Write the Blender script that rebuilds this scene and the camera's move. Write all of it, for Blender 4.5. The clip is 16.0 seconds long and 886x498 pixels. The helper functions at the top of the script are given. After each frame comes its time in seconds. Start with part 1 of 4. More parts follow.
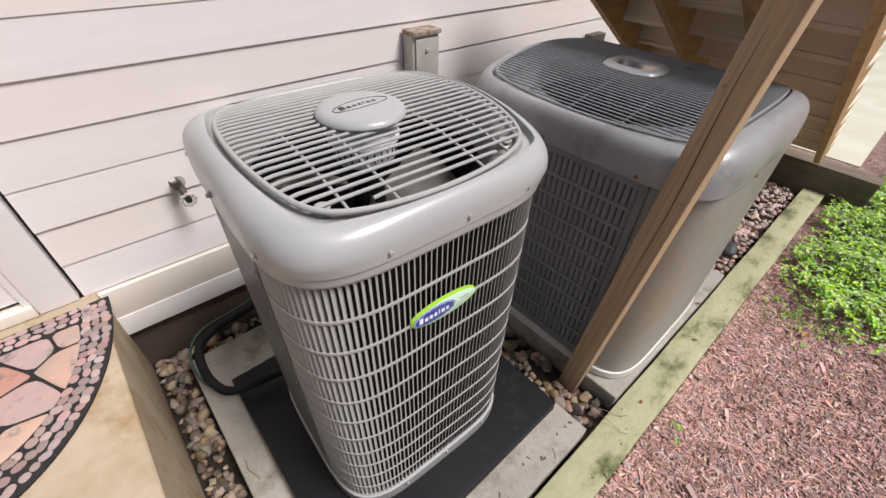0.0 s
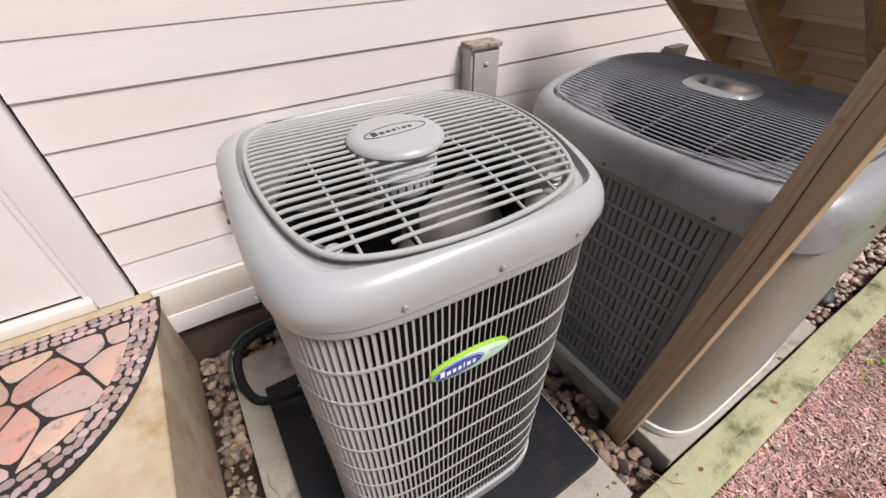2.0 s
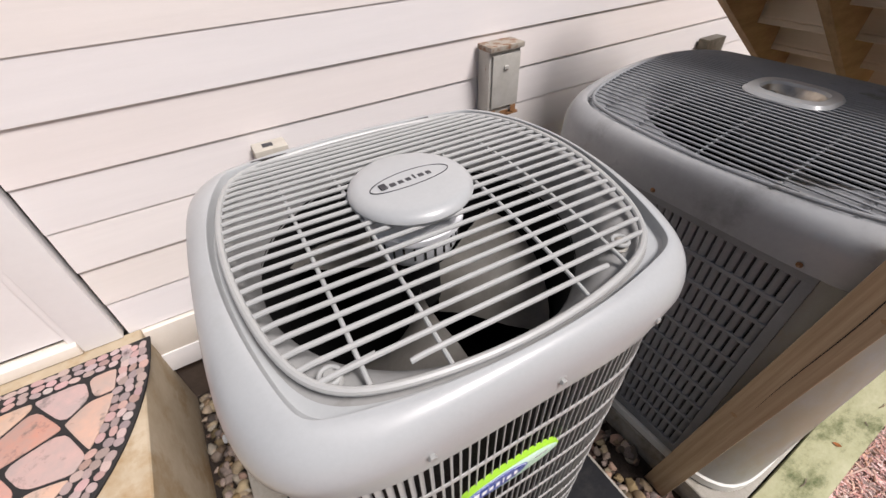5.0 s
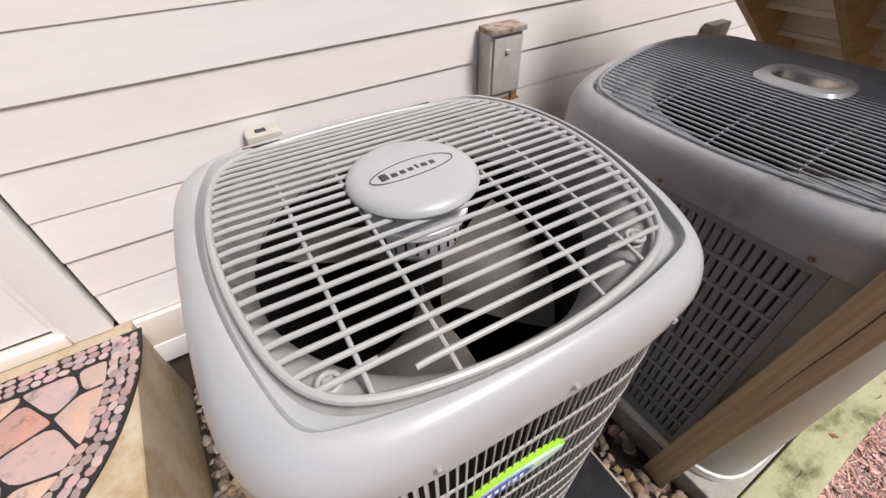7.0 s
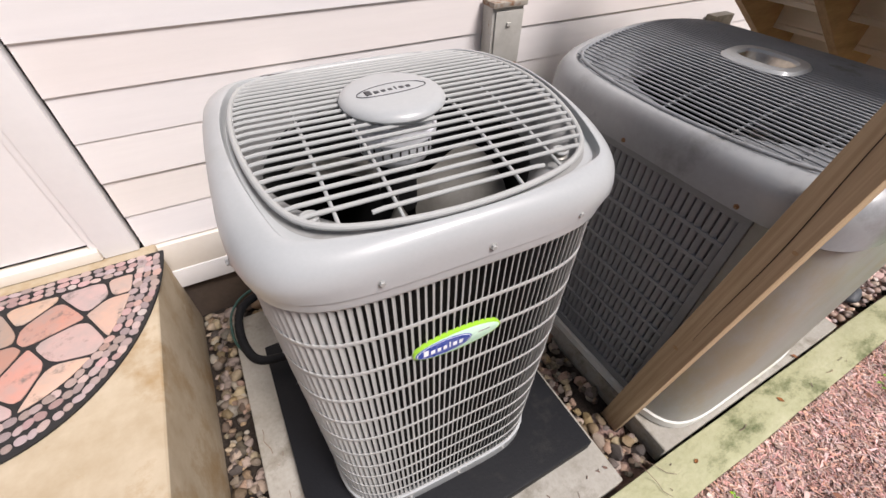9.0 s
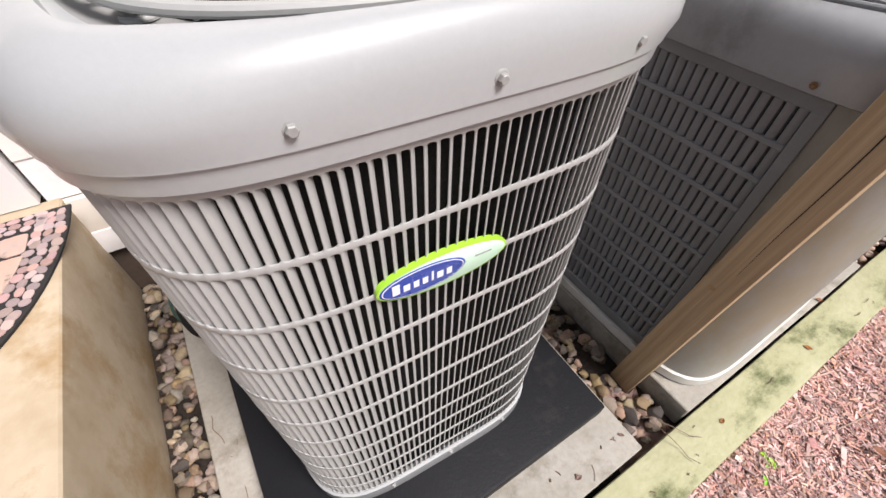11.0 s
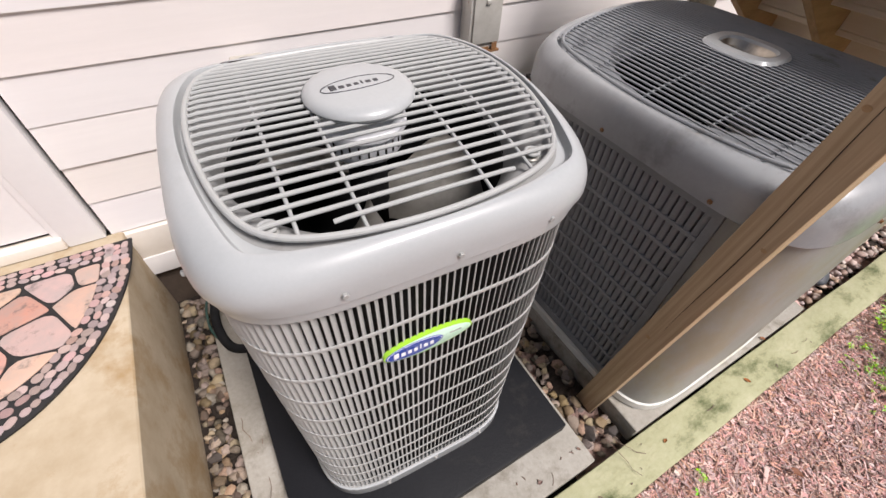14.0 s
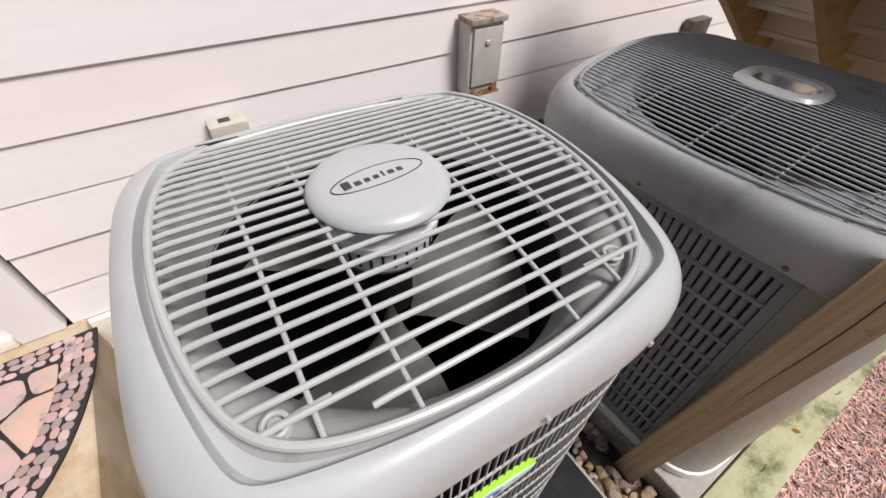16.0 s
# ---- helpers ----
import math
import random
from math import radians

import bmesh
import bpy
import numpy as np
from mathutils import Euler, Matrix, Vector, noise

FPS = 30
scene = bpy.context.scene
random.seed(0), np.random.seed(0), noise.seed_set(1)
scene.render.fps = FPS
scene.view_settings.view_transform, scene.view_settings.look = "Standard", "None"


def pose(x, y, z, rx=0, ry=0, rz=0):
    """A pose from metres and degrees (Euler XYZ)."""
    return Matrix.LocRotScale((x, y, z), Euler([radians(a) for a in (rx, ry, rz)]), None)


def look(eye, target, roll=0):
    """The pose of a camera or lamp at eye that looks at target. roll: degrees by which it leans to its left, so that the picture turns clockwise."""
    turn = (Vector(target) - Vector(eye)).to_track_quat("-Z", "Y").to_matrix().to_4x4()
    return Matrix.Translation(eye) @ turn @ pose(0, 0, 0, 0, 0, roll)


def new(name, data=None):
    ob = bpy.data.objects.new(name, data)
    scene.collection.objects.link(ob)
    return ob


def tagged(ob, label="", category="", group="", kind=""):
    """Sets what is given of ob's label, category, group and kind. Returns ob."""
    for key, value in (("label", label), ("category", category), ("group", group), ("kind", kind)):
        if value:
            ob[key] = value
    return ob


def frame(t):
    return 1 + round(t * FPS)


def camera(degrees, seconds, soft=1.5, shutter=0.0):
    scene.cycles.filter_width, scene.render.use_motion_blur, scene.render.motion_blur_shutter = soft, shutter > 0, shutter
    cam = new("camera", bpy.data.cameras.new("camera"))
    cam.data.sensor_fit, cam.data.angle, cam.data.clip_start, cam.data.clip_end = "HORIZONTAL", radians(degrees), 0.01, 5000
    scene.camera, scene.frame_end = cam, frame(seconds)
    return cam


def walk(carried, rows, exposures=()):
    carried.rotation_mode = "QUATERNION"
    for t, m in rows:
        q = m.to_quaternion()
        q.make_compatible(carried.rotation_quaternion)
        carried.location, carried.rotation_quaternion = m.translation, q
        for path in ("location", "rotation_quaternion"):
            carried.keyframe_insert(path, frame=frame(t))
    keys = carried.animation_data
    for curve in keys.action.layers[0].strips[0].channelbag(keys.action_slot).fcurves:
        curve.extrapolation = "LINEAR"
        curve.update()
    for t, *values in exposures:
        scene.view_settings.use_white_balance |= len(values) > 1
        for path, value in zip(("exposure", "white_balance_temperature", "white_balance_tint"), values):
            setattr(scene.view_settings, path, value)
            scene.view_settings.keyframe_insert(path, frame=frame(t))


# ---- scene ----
cam = camera(94.8, 16.0)
PATH = [
    (0, (-0.5134, -0.8744, 1.9494), (0.5163, 0.2403, 0.6464), 2.0),
    (0.5, (-0.4931, -0.8345, 1.9314), (0.5267, 0.2637, 0.6074), 2.3),
    (1, (-0.4592, -0.8014, 1.9004), (0.5562, 0.3241, 0.5964), 0.4),
    (1.5, (-0.4097, -0.8303, 1.9104), (0.5151, 0.3756, 0.6094), 0.1),
    (2, (-0.3839, -0.7997, 1.9454), (0.4407, 0.4920, 0.6604), -0.3),
    (2.5, (-0.3494, -0.6875, 1.9544), (0.4752, 0.6393, 0.7064), -0.3),
    (3, (-0.3204, -0.6191, 1.9524), (0.5051, 0.7057, 0.7014), -1.4),
    (3.5, (-0.2981, -0.5783, 1.9464), (0.4822, 0.7441, 0.6654), -2.6),
    (4, (-0.2812, -0.5642, 1.9454), (0.4726, 0.7506, 0.6404), -2.8),
    (4.5, (-0.2752, -0.5646, 1.9424), (0.4888, 0.7367, 0.6304), -2.6),
    (6.8, (-0.2716, -0.5357, 1.9164), (0.4985, 0.7301, 0.5724), -1.8),
    (7, (-0.2669, -0.5250, 1.9204), (0.5001, 0.7240, 0.5584), -1.6),
    (7.5, (-0.2666, -0.5360, 1.9224), (0.4992, 0.7250, 0.5714), -1.0),
    (8, (-0.2774, -0.6025, 1.9254), (0.4799, 0.6691, 0.5794), -0.0),
    (8.5, (-0.2886, -0.7090, 1.9354), (0.4486, 0.5607, 0.5774), 0.8),
    (9, (-0.3130, -0.7858, 1.9164), (0.3908, 0.4608, 0.5194), 1.2),
    (9.5, (-0.3155, -0.8107, 1.8834), (0.3551, 0.3978, 0.4374), 1.0),
    (9.7, (-0.3062, -0.8072, 1.8784), (0.3519, 0.3759, 0.4064), 0.9),
    (11.8, (-0.1929, -0.6304, 1.4924), (0.5781, 0.4771, 0.0164), 2.1),
    (12, (-0.1811, -0.6341, 1.5024), (0.5845, 0.4677, 0.0184), 2.2),
    (12.5, (-0.1963, -0.6553, 1.6244), (0.4933, 0.4149, 0.0814), 2.6),
    (13, (-0.2403, -0.7238, 1.7924), (0.4087, 0.3717, 0.2494), 2.8),
    (13.5, (-0.2652, -0.7725, 1.8994), (0.4073, 0.3647, 0.3974), 4.2),
    (14, (-0.2603, -0.7567, 1.9434), (0.4622, 0.3786, 0.4634), 3.3),
    (14.5, (-0.2543, -0.6529, 1.9594), (0.5524, 0.4666, 0.5124), 4.0),
    (15, (-0.2602, -0.6165, 1.9624), (0.5516, 0.5227, 0.5334), 4.2),
    (15.5, (-0.2630, -0.5963, 1.9544), (0.5290, 0.5470, 0.5174), 4.0),
    (16, (-0.2176, -0.4848, 1.9204), (0.6045, 0.6759, 0.5144), 1.6),
]
walk(cam, [(t, look(eye, target, roll)) for t, eye, target, roll in PATH],
     exposures=[(0, -0.06), (2, 0.02), (4.5, 0.04), (8, 0.10), (9.5, 0.22), (11.8, 0.44), (12.1, 0.42), (12.5, 0.38), (13.5, 0.28), (14.5, 0.10), (16, 0.10)])

# ---------------------------------------------------------------- light
world = bpy.data.worlds.new("sky")
scene.world = world
world.use_nodes = True
wn = world.node_tree
sky = wn.nodes.new("ShaderNodeTexSky")
sky.sky_type, sky.sun_disc = "NISHITA", False
SUN_EL, SUN_AZ = 56.0, 156.0  # degrees; azimuth clockwise from +y
sky.sun_elevation, sky.sun_rotation = radians(SUN_EL), radians(SUN_AZ)
sky.air_density, sky.dust_density, sky.ozone_density = 1.0, 4.0, 1.0
wn.links.new(sky.outputs[0], wn.nodes["Background"].inputs[0])
wn.nodes["Background"].inputs[1].default_value = 0.062
sun = new("sun", bpy.data.lights.new("sun", "SUN"))
sun.data.energy, sun.data.angle, sun.data.color = 4.3, radians(20.0), (1.0, 0.94, 0.945)
sd = Vector((math.sin(radians(SUN_AZ)) * math.cos(radians(SUN_EL)), math.cos(radians(SUN_AZ)) * math.cos(radians(SUN_EL)), math.sin(radians(SUN_EL))))
sun.matrix_basis = look(sd * 20, (0, 0, 0))


# ---------------------------------------------------------------- materials
def mat(name, c1, c2=None, rough=0.6, metal=0.0, scale=6.0, fine=60.0, bump=0.1, bump_scale=None, spot=None, spot_at=0.62,
        spot_scale=9.0, stretch=(1, 1, 1), per_object=0.0, per_island=0.0, spec=0.5, coat=0.0, soft=0.08, dist=0.004):
    """Two scales of noise between two colours, optional stains of a third, fine relief, variation from piece to piece."""
    m = bpy.data.materials.new(name)
    m.use_nodes = True
    nt = m.node_tree
    N, L = nt.nodes.new, nt.links.new
    b = nt.nodes["Principled BSDF"]
    c2 = c2 or tuple(v * 0.8 for v in c1)
    tc, mp = N("ShaderNodeTexCoord"), N("ShaderNodeMapping")
    mp.inputs["Scale"].default_value = stretch
    L(tc.outputs["Object"], mp.inputs[0])
    vec = mp.outputs[0]
    if per_object:
        oi, add = N("ShaderNodeObjectInfo"), N("ShaderNodeVectorMath")
        add.operation = "MULTIPLY_ADD"
        L(oi.outputs["Random"], add.inputs[0])
        add.inputs[1].default_value = (37, 19, 53)
        L(vec, add.inputs[2])
        vec = add.outputs[0]

    def nz(s, d=5.0, r=0.55):
        n = N("ShaderNodeTexNoise")
        n.inputs["Scale"].default_value, n.inputs["Detail"].default_value, n.inputs["Roughness"].default_value = s, d, r
        L(vec, n.inputs["Vector"])
        return n.outputs["Fac"]

    def mth(op, a, bb, clamp=False):
        n = N("ShaderNodeMath")
        n.operation, n.use_clamp = op, clamp
        for i, v in enumerate((a, bb)):
            if isinstance(v, (int, float)):
                n.inputs[i].default_value = v
            else:
                L(v, n.inputs[i])
        return n.outputs[0]

    def mix(f, a, bb, kind="MIX"):
        n = N("ShaderNodeMix")
        n.data_type, n.blend_type = "RGBA", kind
        for sock, v in ((n.inputs[0], f), (n.inputs[6], a), (n.inputs[7], bb)):
            if isinstance(v, (int, float)):
                sock.default_value = v
            elif isinstance(v, tuple):
                sock.default_value = (*v, 1)
            else:
                L(v, sock)
        return n.outputs[2]

    big, small = nz(scale), nz(fine, 4.0, 0.65)
    f = mth("ADD", mth("MULTIPLY", big, 0.7), mth("MULTIPLY", small, 0.3))
    f = mth("MULTIPLY", mth("SUBTRACT", f, 0.3), 2.5, True)
    col = mix(f, c1, c2)
    if spot:
        s = nz(spot_scale, 8.0, 0.7)
        col = mix(mth("MULTIPLY", mth("SUBTRACT", s, spot_at), 1.0 / soft, True), col, spot)
    for amount, node, out in ((per_object, "ShaderNodeObjectInfo", "Random"), (per_island, "ShaderNodeNewGeometry", "Random Per Island")):
        if amount:
            r = N(node).outputs[out]
            hs = N("ShaderNodeHueSaturation")
            L(col, hs.inputs["Color"])
            L(mth("ADD", mth("MULTIPLY", r, 2 * amount), 1 - amount), hs.inputs["Value"])
            L(mth("ADD", mth("MULTIPLY", mth("FRACT", mth("MULTIPLY", r, 7.31), 0), 0.05), 0.475), hs.inputs["Hue"])
            L(mth("ADD", mth("MULTIPLY", mth("FRACT", mth("MULTIPLY", r, 3.77), 0), 0.8), 0.6), hs.inputs["Saturation"])
            col = hs.outputs[0]
    L(col, b.inputs["Base Color"])
    L(mth("ADD", mth("MULTIPLY", big, 0.25), rough - 0.12, True), b.inputs["Roughness"])
    b.inputs["Metallic"].default_value = metal
    b.inputs["Specular IOR Level"].default_value = spec
    b.inputs["Coat Weight"].default_value = coat
    b.inputs["Coat Roughness"].default_value = 0.12
    if bump:
        bp = N("ShaderNodeBump")
        bp.inputs["Strength"].default_value, bp.inputs["Distance"].default_value = bump, dist
        L(nz(bump_scale or fine, 6.0, 0.6), bp.inputs["Height"])
        L(bp.outputs[0], b.inputs["Normal"])
    return m


SIDING = mat("siding_paint", (0.80, 0.755, 0.73), (0.72, 0.68, 0.655), 0.55, scale=1.2, fine=9, stretch=(0.4, 4, 6), bump=0.12, bump_scale=30, per_object=0.03)
TRIM = mat("trim_paint", (0.82, 0.80, 0.79), (0.75, 0.73, 0.72), 0.45, scale=2, fine=30, bump=0.05)
SKIRT = mat("skirt_paint", (0.80, 0.745, 0.67), (0.72, 0.65, 0.56), 0.6, scale=3, fine=40, spot=(0.46, 0.37, 0.27), spot_at=0.67, spot_scale=10)
# Brown block, darkened: the shade of the corner by the step is put in.
FOUND = mat("shaded_foundation_block", (0.10, 0.07, 0.05), (0.05, 0.035, 0.026), 0.9, scale=5, fine=50, bump=0.5)
GREY = mat("grey_enamel", (0.41, 0.425, 0.428), (0.35, 0.362, 0.363), 0.36, scale=3, fine=140, bump=0.03, bump_scale=260, coat=0.4, spot=(0.34, 0.348, 0.34), spot_at=0.60, spot_scale=4, soft=0.2)
# Lid enamel darkened for dust and for the shade under the guard.
SHROUD = mat("dusty_shaded_shroud", (0.31, 0.312, 0.305), (0.22, 0.218, 0.21), 0.6, scale=7, fine=60, bump=0.1, spot=(0.15, 0.14, 0.125), spot_at=0.56, spot_scale=9, soft=0.2)
LOUVER = mat("grey_louver_enamel", (0.43, 0.432, 0.42), (0.37, 0.372, 0.36), 0.42, scale=6, fine=90, bump=0.03)
GRILLE = mat("grey_wire_coating", (0.40, 0.405, 0.395), (0.34, 0.345, 0.335), 0.38, scale=9, fine=90, bump=0.05, spot=(0.28, 0.24, 0.2), spot_at=0.72, spot_scale=30)
# Far unit's grey paint in copies: these two are darkened for shade.
GREY2 = mat("shaded_old_grey_enamel", (0.25, 0.26, 0.27), (0.19, 0.20, 0.21), 0.5, scale=3.5, fine=70, bump=0.05, spot=(0.14, 0.138, 0.13), spot_at=0.6, spot_scale=4, coat=0.05)
GREY2F = mat("half_shaded_grey_enamel", (0.31, 0.32, 0.325), (0.235, 0.24, 0.245), 0.34, scale=3.5, fine=60, bump=0.04, coat=0.25, spot=(0.14, 0.138, 0.135), spot_at=0.54, spot_scale=4, soft=0.2)
# Lit copy of that paint: sunlight in the pale grey, tan stains on top.
PANEL2 = mat("stained_sunlit_enamel", (0.68, 0.675, 0.64), (0.56, 0.55, 0.49), 0.4, scale=2.5, fine=60, bump=0.05, coat=0.15, spot=(0.60, 0.54, 0.40), spot_at=0.52, spot_scale=3, soft=0.15, stretch=(1, 1, 0.5))
# Shaded copy for the louvred side that faces the near unit.
SLAT2 = mat("shaded_grey_louver", (0.225, 0.23, 0.235), (0.165, 0.17, 0.175), 0.5, scale=9, fine=120, bump=0.05)
# Coil near-black: shade in the louvre gaps is put into its colour.
COIL = mat("coil_gap_shade", (0.008, 0.007, 0.006), (0.004, 0.0035, 0.003), 0.7, scale=20, fine=200, bump=0.5, stretch=(1, 1, 6))
# Near-black: shade inside the fan wells put into the colour.
INNER = mat("well_shade_sheet", (0.008, 0.008, 0.008), (0.005, 0.005, 0.005), 0.7, scale=6, fine=70, spec=0.2)
MOTOR = mat("pale_motor_housing", (0.86, 0.87, 0.89), (0.74, 0.75, 0.77), 0.4, scale=12, fine=90)
BLADE = mat("dusty_fan_blade", (0.36, 0.34, 0.305), (0.23, 0.215, 0.19), 0.5, scale=9, fine=80, spot=(0.16, 0.135, 0.105), spot_at=0.6)
BOLT = mat("zinc_bolt", (0.55, 0.54, 0.50), (0.40, 0.37, 0.32), 0.4, metal=0.7, scale=60, fine=300, spot=(0.25, 0.13, 0.06), spot_at=0.62, spot_scale=70)
PAINTBOLT = mat("painted_screw", (0.36, 0.36, 0.345), (0.28, 0.28, 0.27), 0.4, scale=60, fine=300)
BLACKPAD = mat("black_plastic_pad", (0.013, 0.0135, 0.016), (0.007, 0.0075, 0.009), 0.5, spec=0.16, scale=3, fine=110, bump=0.25, spot=(0.055, 0.051, 0.045), spot_at=0.58, spot_scale=3, soft=0.3)
SLAB = mat("concrete_slab", (0.43, 0.41, 0.37), (0.24, 0.22, 0.18), 0.85, scale=3, fine=60, bump=0.4, spot=(0.14, 0.12, 0.085), spot_at=0.53, spot_scale=3.5, soft=0.16)
# Path colour raised: the sunlight on it is put into the albedo.
PATHWAY = mat("sunlit_path_concrete", (0.66, 0.65, 0.55), (0.50, 0.49, 0.37), 0.85, scale=2, fine=60, bump=0.3)
STEP = mat("step_concrete", (0.51, 0.43, 0.315), (0.37, 0.29, 0.185), 0.8, scale=5, fine=22, bump=0.35, spot=(0.34, 0.235, 0.12), spot_at=0.50, spot_scale=3.0, soft=0.14)
BEAM = mat("mossy_beam", (0.47, 0.46, 0.30), (0.27, 0.275, 0.14), 0.9, scale=6, fine=60, bump=0.9, spot=(0.06, 0.08, 0.026), spot_at=0.52, spot_scale=6, soft=0.16, stretch=(0.6, 1, 1))
WOOD = mat("treated_timber", (0.52, 0.39, 0.24), (0.31, 0.21, 0.115), 0.7, scale=7, fine=30, bump=0.3, stretch=(9, 9, 0.25), spot=(0.20, 0.13, 0.075), spot_at=0.66, spot_scale=4, soft=0.14)
WOODX = mat("stair_timber", (0.48, 0.31, 0.155), (0.27, 0.17, 0.08), 0.75, scale=8, fine=45, bump=0.4, stretch=(0.5, 5, 2.5), spot=(0.09, 0.055, 0.03), spot_at=0.64, spot_scale=5)
SLEEPER = mat("weathered_sleeper", (0.20, 0.165, 0.12), (0.11, 0.09, 0.065), 0.9, scale=7, fine=50, bump=0.5, stretch=(3, 0.5, 3), spot=(0.16, 0.18, 0.07), spot_at=0.6, spot_scale=6)
# Warm light bounced from the sunlit ground is put into this tan.
RISER = mat("warm_lit_riser_paint", (0.80, 0.70, 0.56), (0.68, 0.57, 0.43), 0.65, scale=2, fine=30, stretch=(1, 0.4, 3))
MULCHBED = mat("mulch_soil", (0.46, 0.31, 0.265), (0.22, 0.14, 0.115), 0.95, scale=16, fine=120, bump=1.0, dist=0.02, spot=(0.34, 0.22, 0.18), spot_at=0.6, spot_scale=60)
CHIP = mat("mulch_chips", (0.66, 0.435, 0.385), (0.42, 0.265, 0.23), 0.85, scale=10, fine=120, bump=0.3, per_island=0.45)
# Soil darkened: shade between the stones and in the strips is its colour.
DIRT = mat("gravel_bed_shade_soil", (0.035, 0.024, 0.016), (0.017, 0.011, 0.008), 0.95, scale=14, fine=90, bump=0.9, dist=0.02)
# Brown stones, darkened further for the shade of the narrow strips.
PEBBLE = mat("river_pebble", (0.29, 0.22, 0.155), (0.105, 0.078, 0.055), 0.75, scale=14, fine=60, bump=0.3, spot=(0.05, 0.035, 0.025), spot_at=0.56, spot_scale=20, soft=0.15, per_object=0.75)
PEBBLES = mat("river_pebble_rest", (0.29, 0.22, 0.155), (0.105, 0.078, 0.055), 0.75, scale=14, fine=60, bump=0.3, spot=(0.05, 0.035, 0.025), spot_at=0.56, spot_scale=20, soft=0.15, per_island=0.75)
# Lit copy of the river gravel: sunlight is put into the paler pink.
FARPEBBLES = mat("sunlit_gravel", (0.58, 0.45, 0.39), (0.34, 0.25, 0.21), 0.75, scale=14, fine=60, bump=0.3, per_island=0.4)
DARKSTONE = mat("dark_field_stone", (0.07, 0.075, 0.085), (0.035, 0.038, 0.045), 0.6, scale=14, fine=80, bump=0.3)
RUBBER = mat("black_rubber", (0.018, 0.016, 0.016), (0.01, 0.009, 0.009), 0.75, scale=30, fine=300, bump=0.3)
FLAG = mat("mat_flagstone", (0.50, 0.285, 0.23), (0.33, 0.27, 0.245), 0.8, scale=9, fine=45, bump=0.4, per_object=0.3, spot=(0.13, 0.115, 0.105), spot_at=0.56, spot_scale=14, soft=0.14)
MATPEB = mat("mat_pebble", (0.46, 0.33, 0.305), (0.29, 0.215, 0.205), 0.8, scale=25, fine=120, bump=0.2, per_object=0.3)
FOAM = mat("black_pipe_foam", (0.014, 0.0145, 0.016), (0.008, 0.008, 0.009), 0.7, spec=0.2, scale=20, fine=200, bump=0.25)
HOSE = mat("green_cable", (0.02, 0.07, 0.055), (0.015, 0.05, 0.04), 0.45, scale=20, fine=90)
ZINC = mat("weathered_zinc", (0.54, 0.525, 0.485), (0.42, 0.405, 0.365), 0.45, metal=0.2, scale=14, fine=90, spot=(0.24, 0.13, 0.055), spot_at=0.62, spot_scale=22)
RUST = mat("rusty_zinc", (0.30, 0.15, 0.06), (0.15, 0.07, 0.03), 0.8, metal=0.2, scale=22, fine=90, bump=0.4, spot=(0.36, 0.30, 0.22), spot_at=0.56, spot_scale=16)
RUSTY = mat("rust_streaked_zinc", (0.40, 0.37, 0.32), (0.30, 0.26, 0.21), 0.6, metal=0.25, scale=14, fine=90, bump=0.2, spot=(0.20, 0.085, 0.03), spot_at=0.49, spot_scale=14, soft=0.1)
BRASS = mat("dull_brass", (0.16, 0.145, 0.115), (0.09, 0.08, 0.06), 0.45, metal=0.7, scale=30, fine=200)
# Near-black standing for shade in gaps, slots and the crack; also the tap hub.
DARKGAP = mat("dark_recess", (0.02, 0.018, 0.016), (0.012, 0.011, 0.01), 0.9, scale=10, fine=60)
CREAM = mat("aged_cream_plastic", (0.52, 0.49, 0.43), (0.42, 0.39, 0.33), 0.5, scale=20, fine=90)
LIME = mat("lime_badge", (0.36, 0.66, 0.045), (0.32, 0.60, 0.04), 0.35, scale=3, fine=20, bump=0)
MINT = mat("mint_badge", (0.62, 0.84, 0.70), (0.52, 0.80, 0.58), 0.3, scale=9, fine=20, bump=0)
BLUE = mat("blue_badge", (0.035, 0.075, 0.36), (0.03, 0.06, 0.30), 0.3, scale=9, fine=30, bump=0)
WHITE = mat("white_print", (0.85, 0.86, 0.88), (0.80, 0.81, 0.83), 0.35, scale=9, fine=30, bump=0)
INK = mat("dark_print", (0.035, 0.035, 0.04), (0.025, 0.025, 0.03), 0.5, scale=9, fine=30, bump=0)
SILVER = mat("bright_metal_bowl", (0.62, 0.58, 0.50), (0.22, 0.19, 0.15), 0.3, metal=0.9, scale=9, fine=40)
LEAF = mat("ground_cover_leaf", (0.38, 0.58, 0.09), (0.22, 0.42, 0.05), 0.5, scale=20, fine=90, bump=0.1, per_island=0.5)
DRYLEAF = mat("dry_leaf", (0.32, 0.17, 0.08), (0.2, 0.1, 0.05), 0.7, scale=40, fine=150, per_object=0.3)
TWIG = mat("dry_twig", (0.24, 0.16, 0.12), (0.14, 0.09, 0.07), 0.85, scale=30, fine=200, per_island=0.3)


# ---------------------------------------------------------------- mesh helpers
def bm_obj(name, bm, material, smooth=True):
    me = bpy.data.meshes.new(name)
    bm.normal_update()
    bm.to_mesh(me)
    bm.free()
    me.materials.append(material)
    if smooth:
        me.polygons.foreach_set("use_smooth", [True] * len(me.polygons))
        me.set_sharp_from_angle(angle=radians(35))
    return new(name, me)


def thing(name, m, label, category, group="", kind=""):
    ob = new(name)
    ob.empty_display_size = 0.05
    ob.matrix_basis = m
    return tagged(ob, label, category, group, kind)


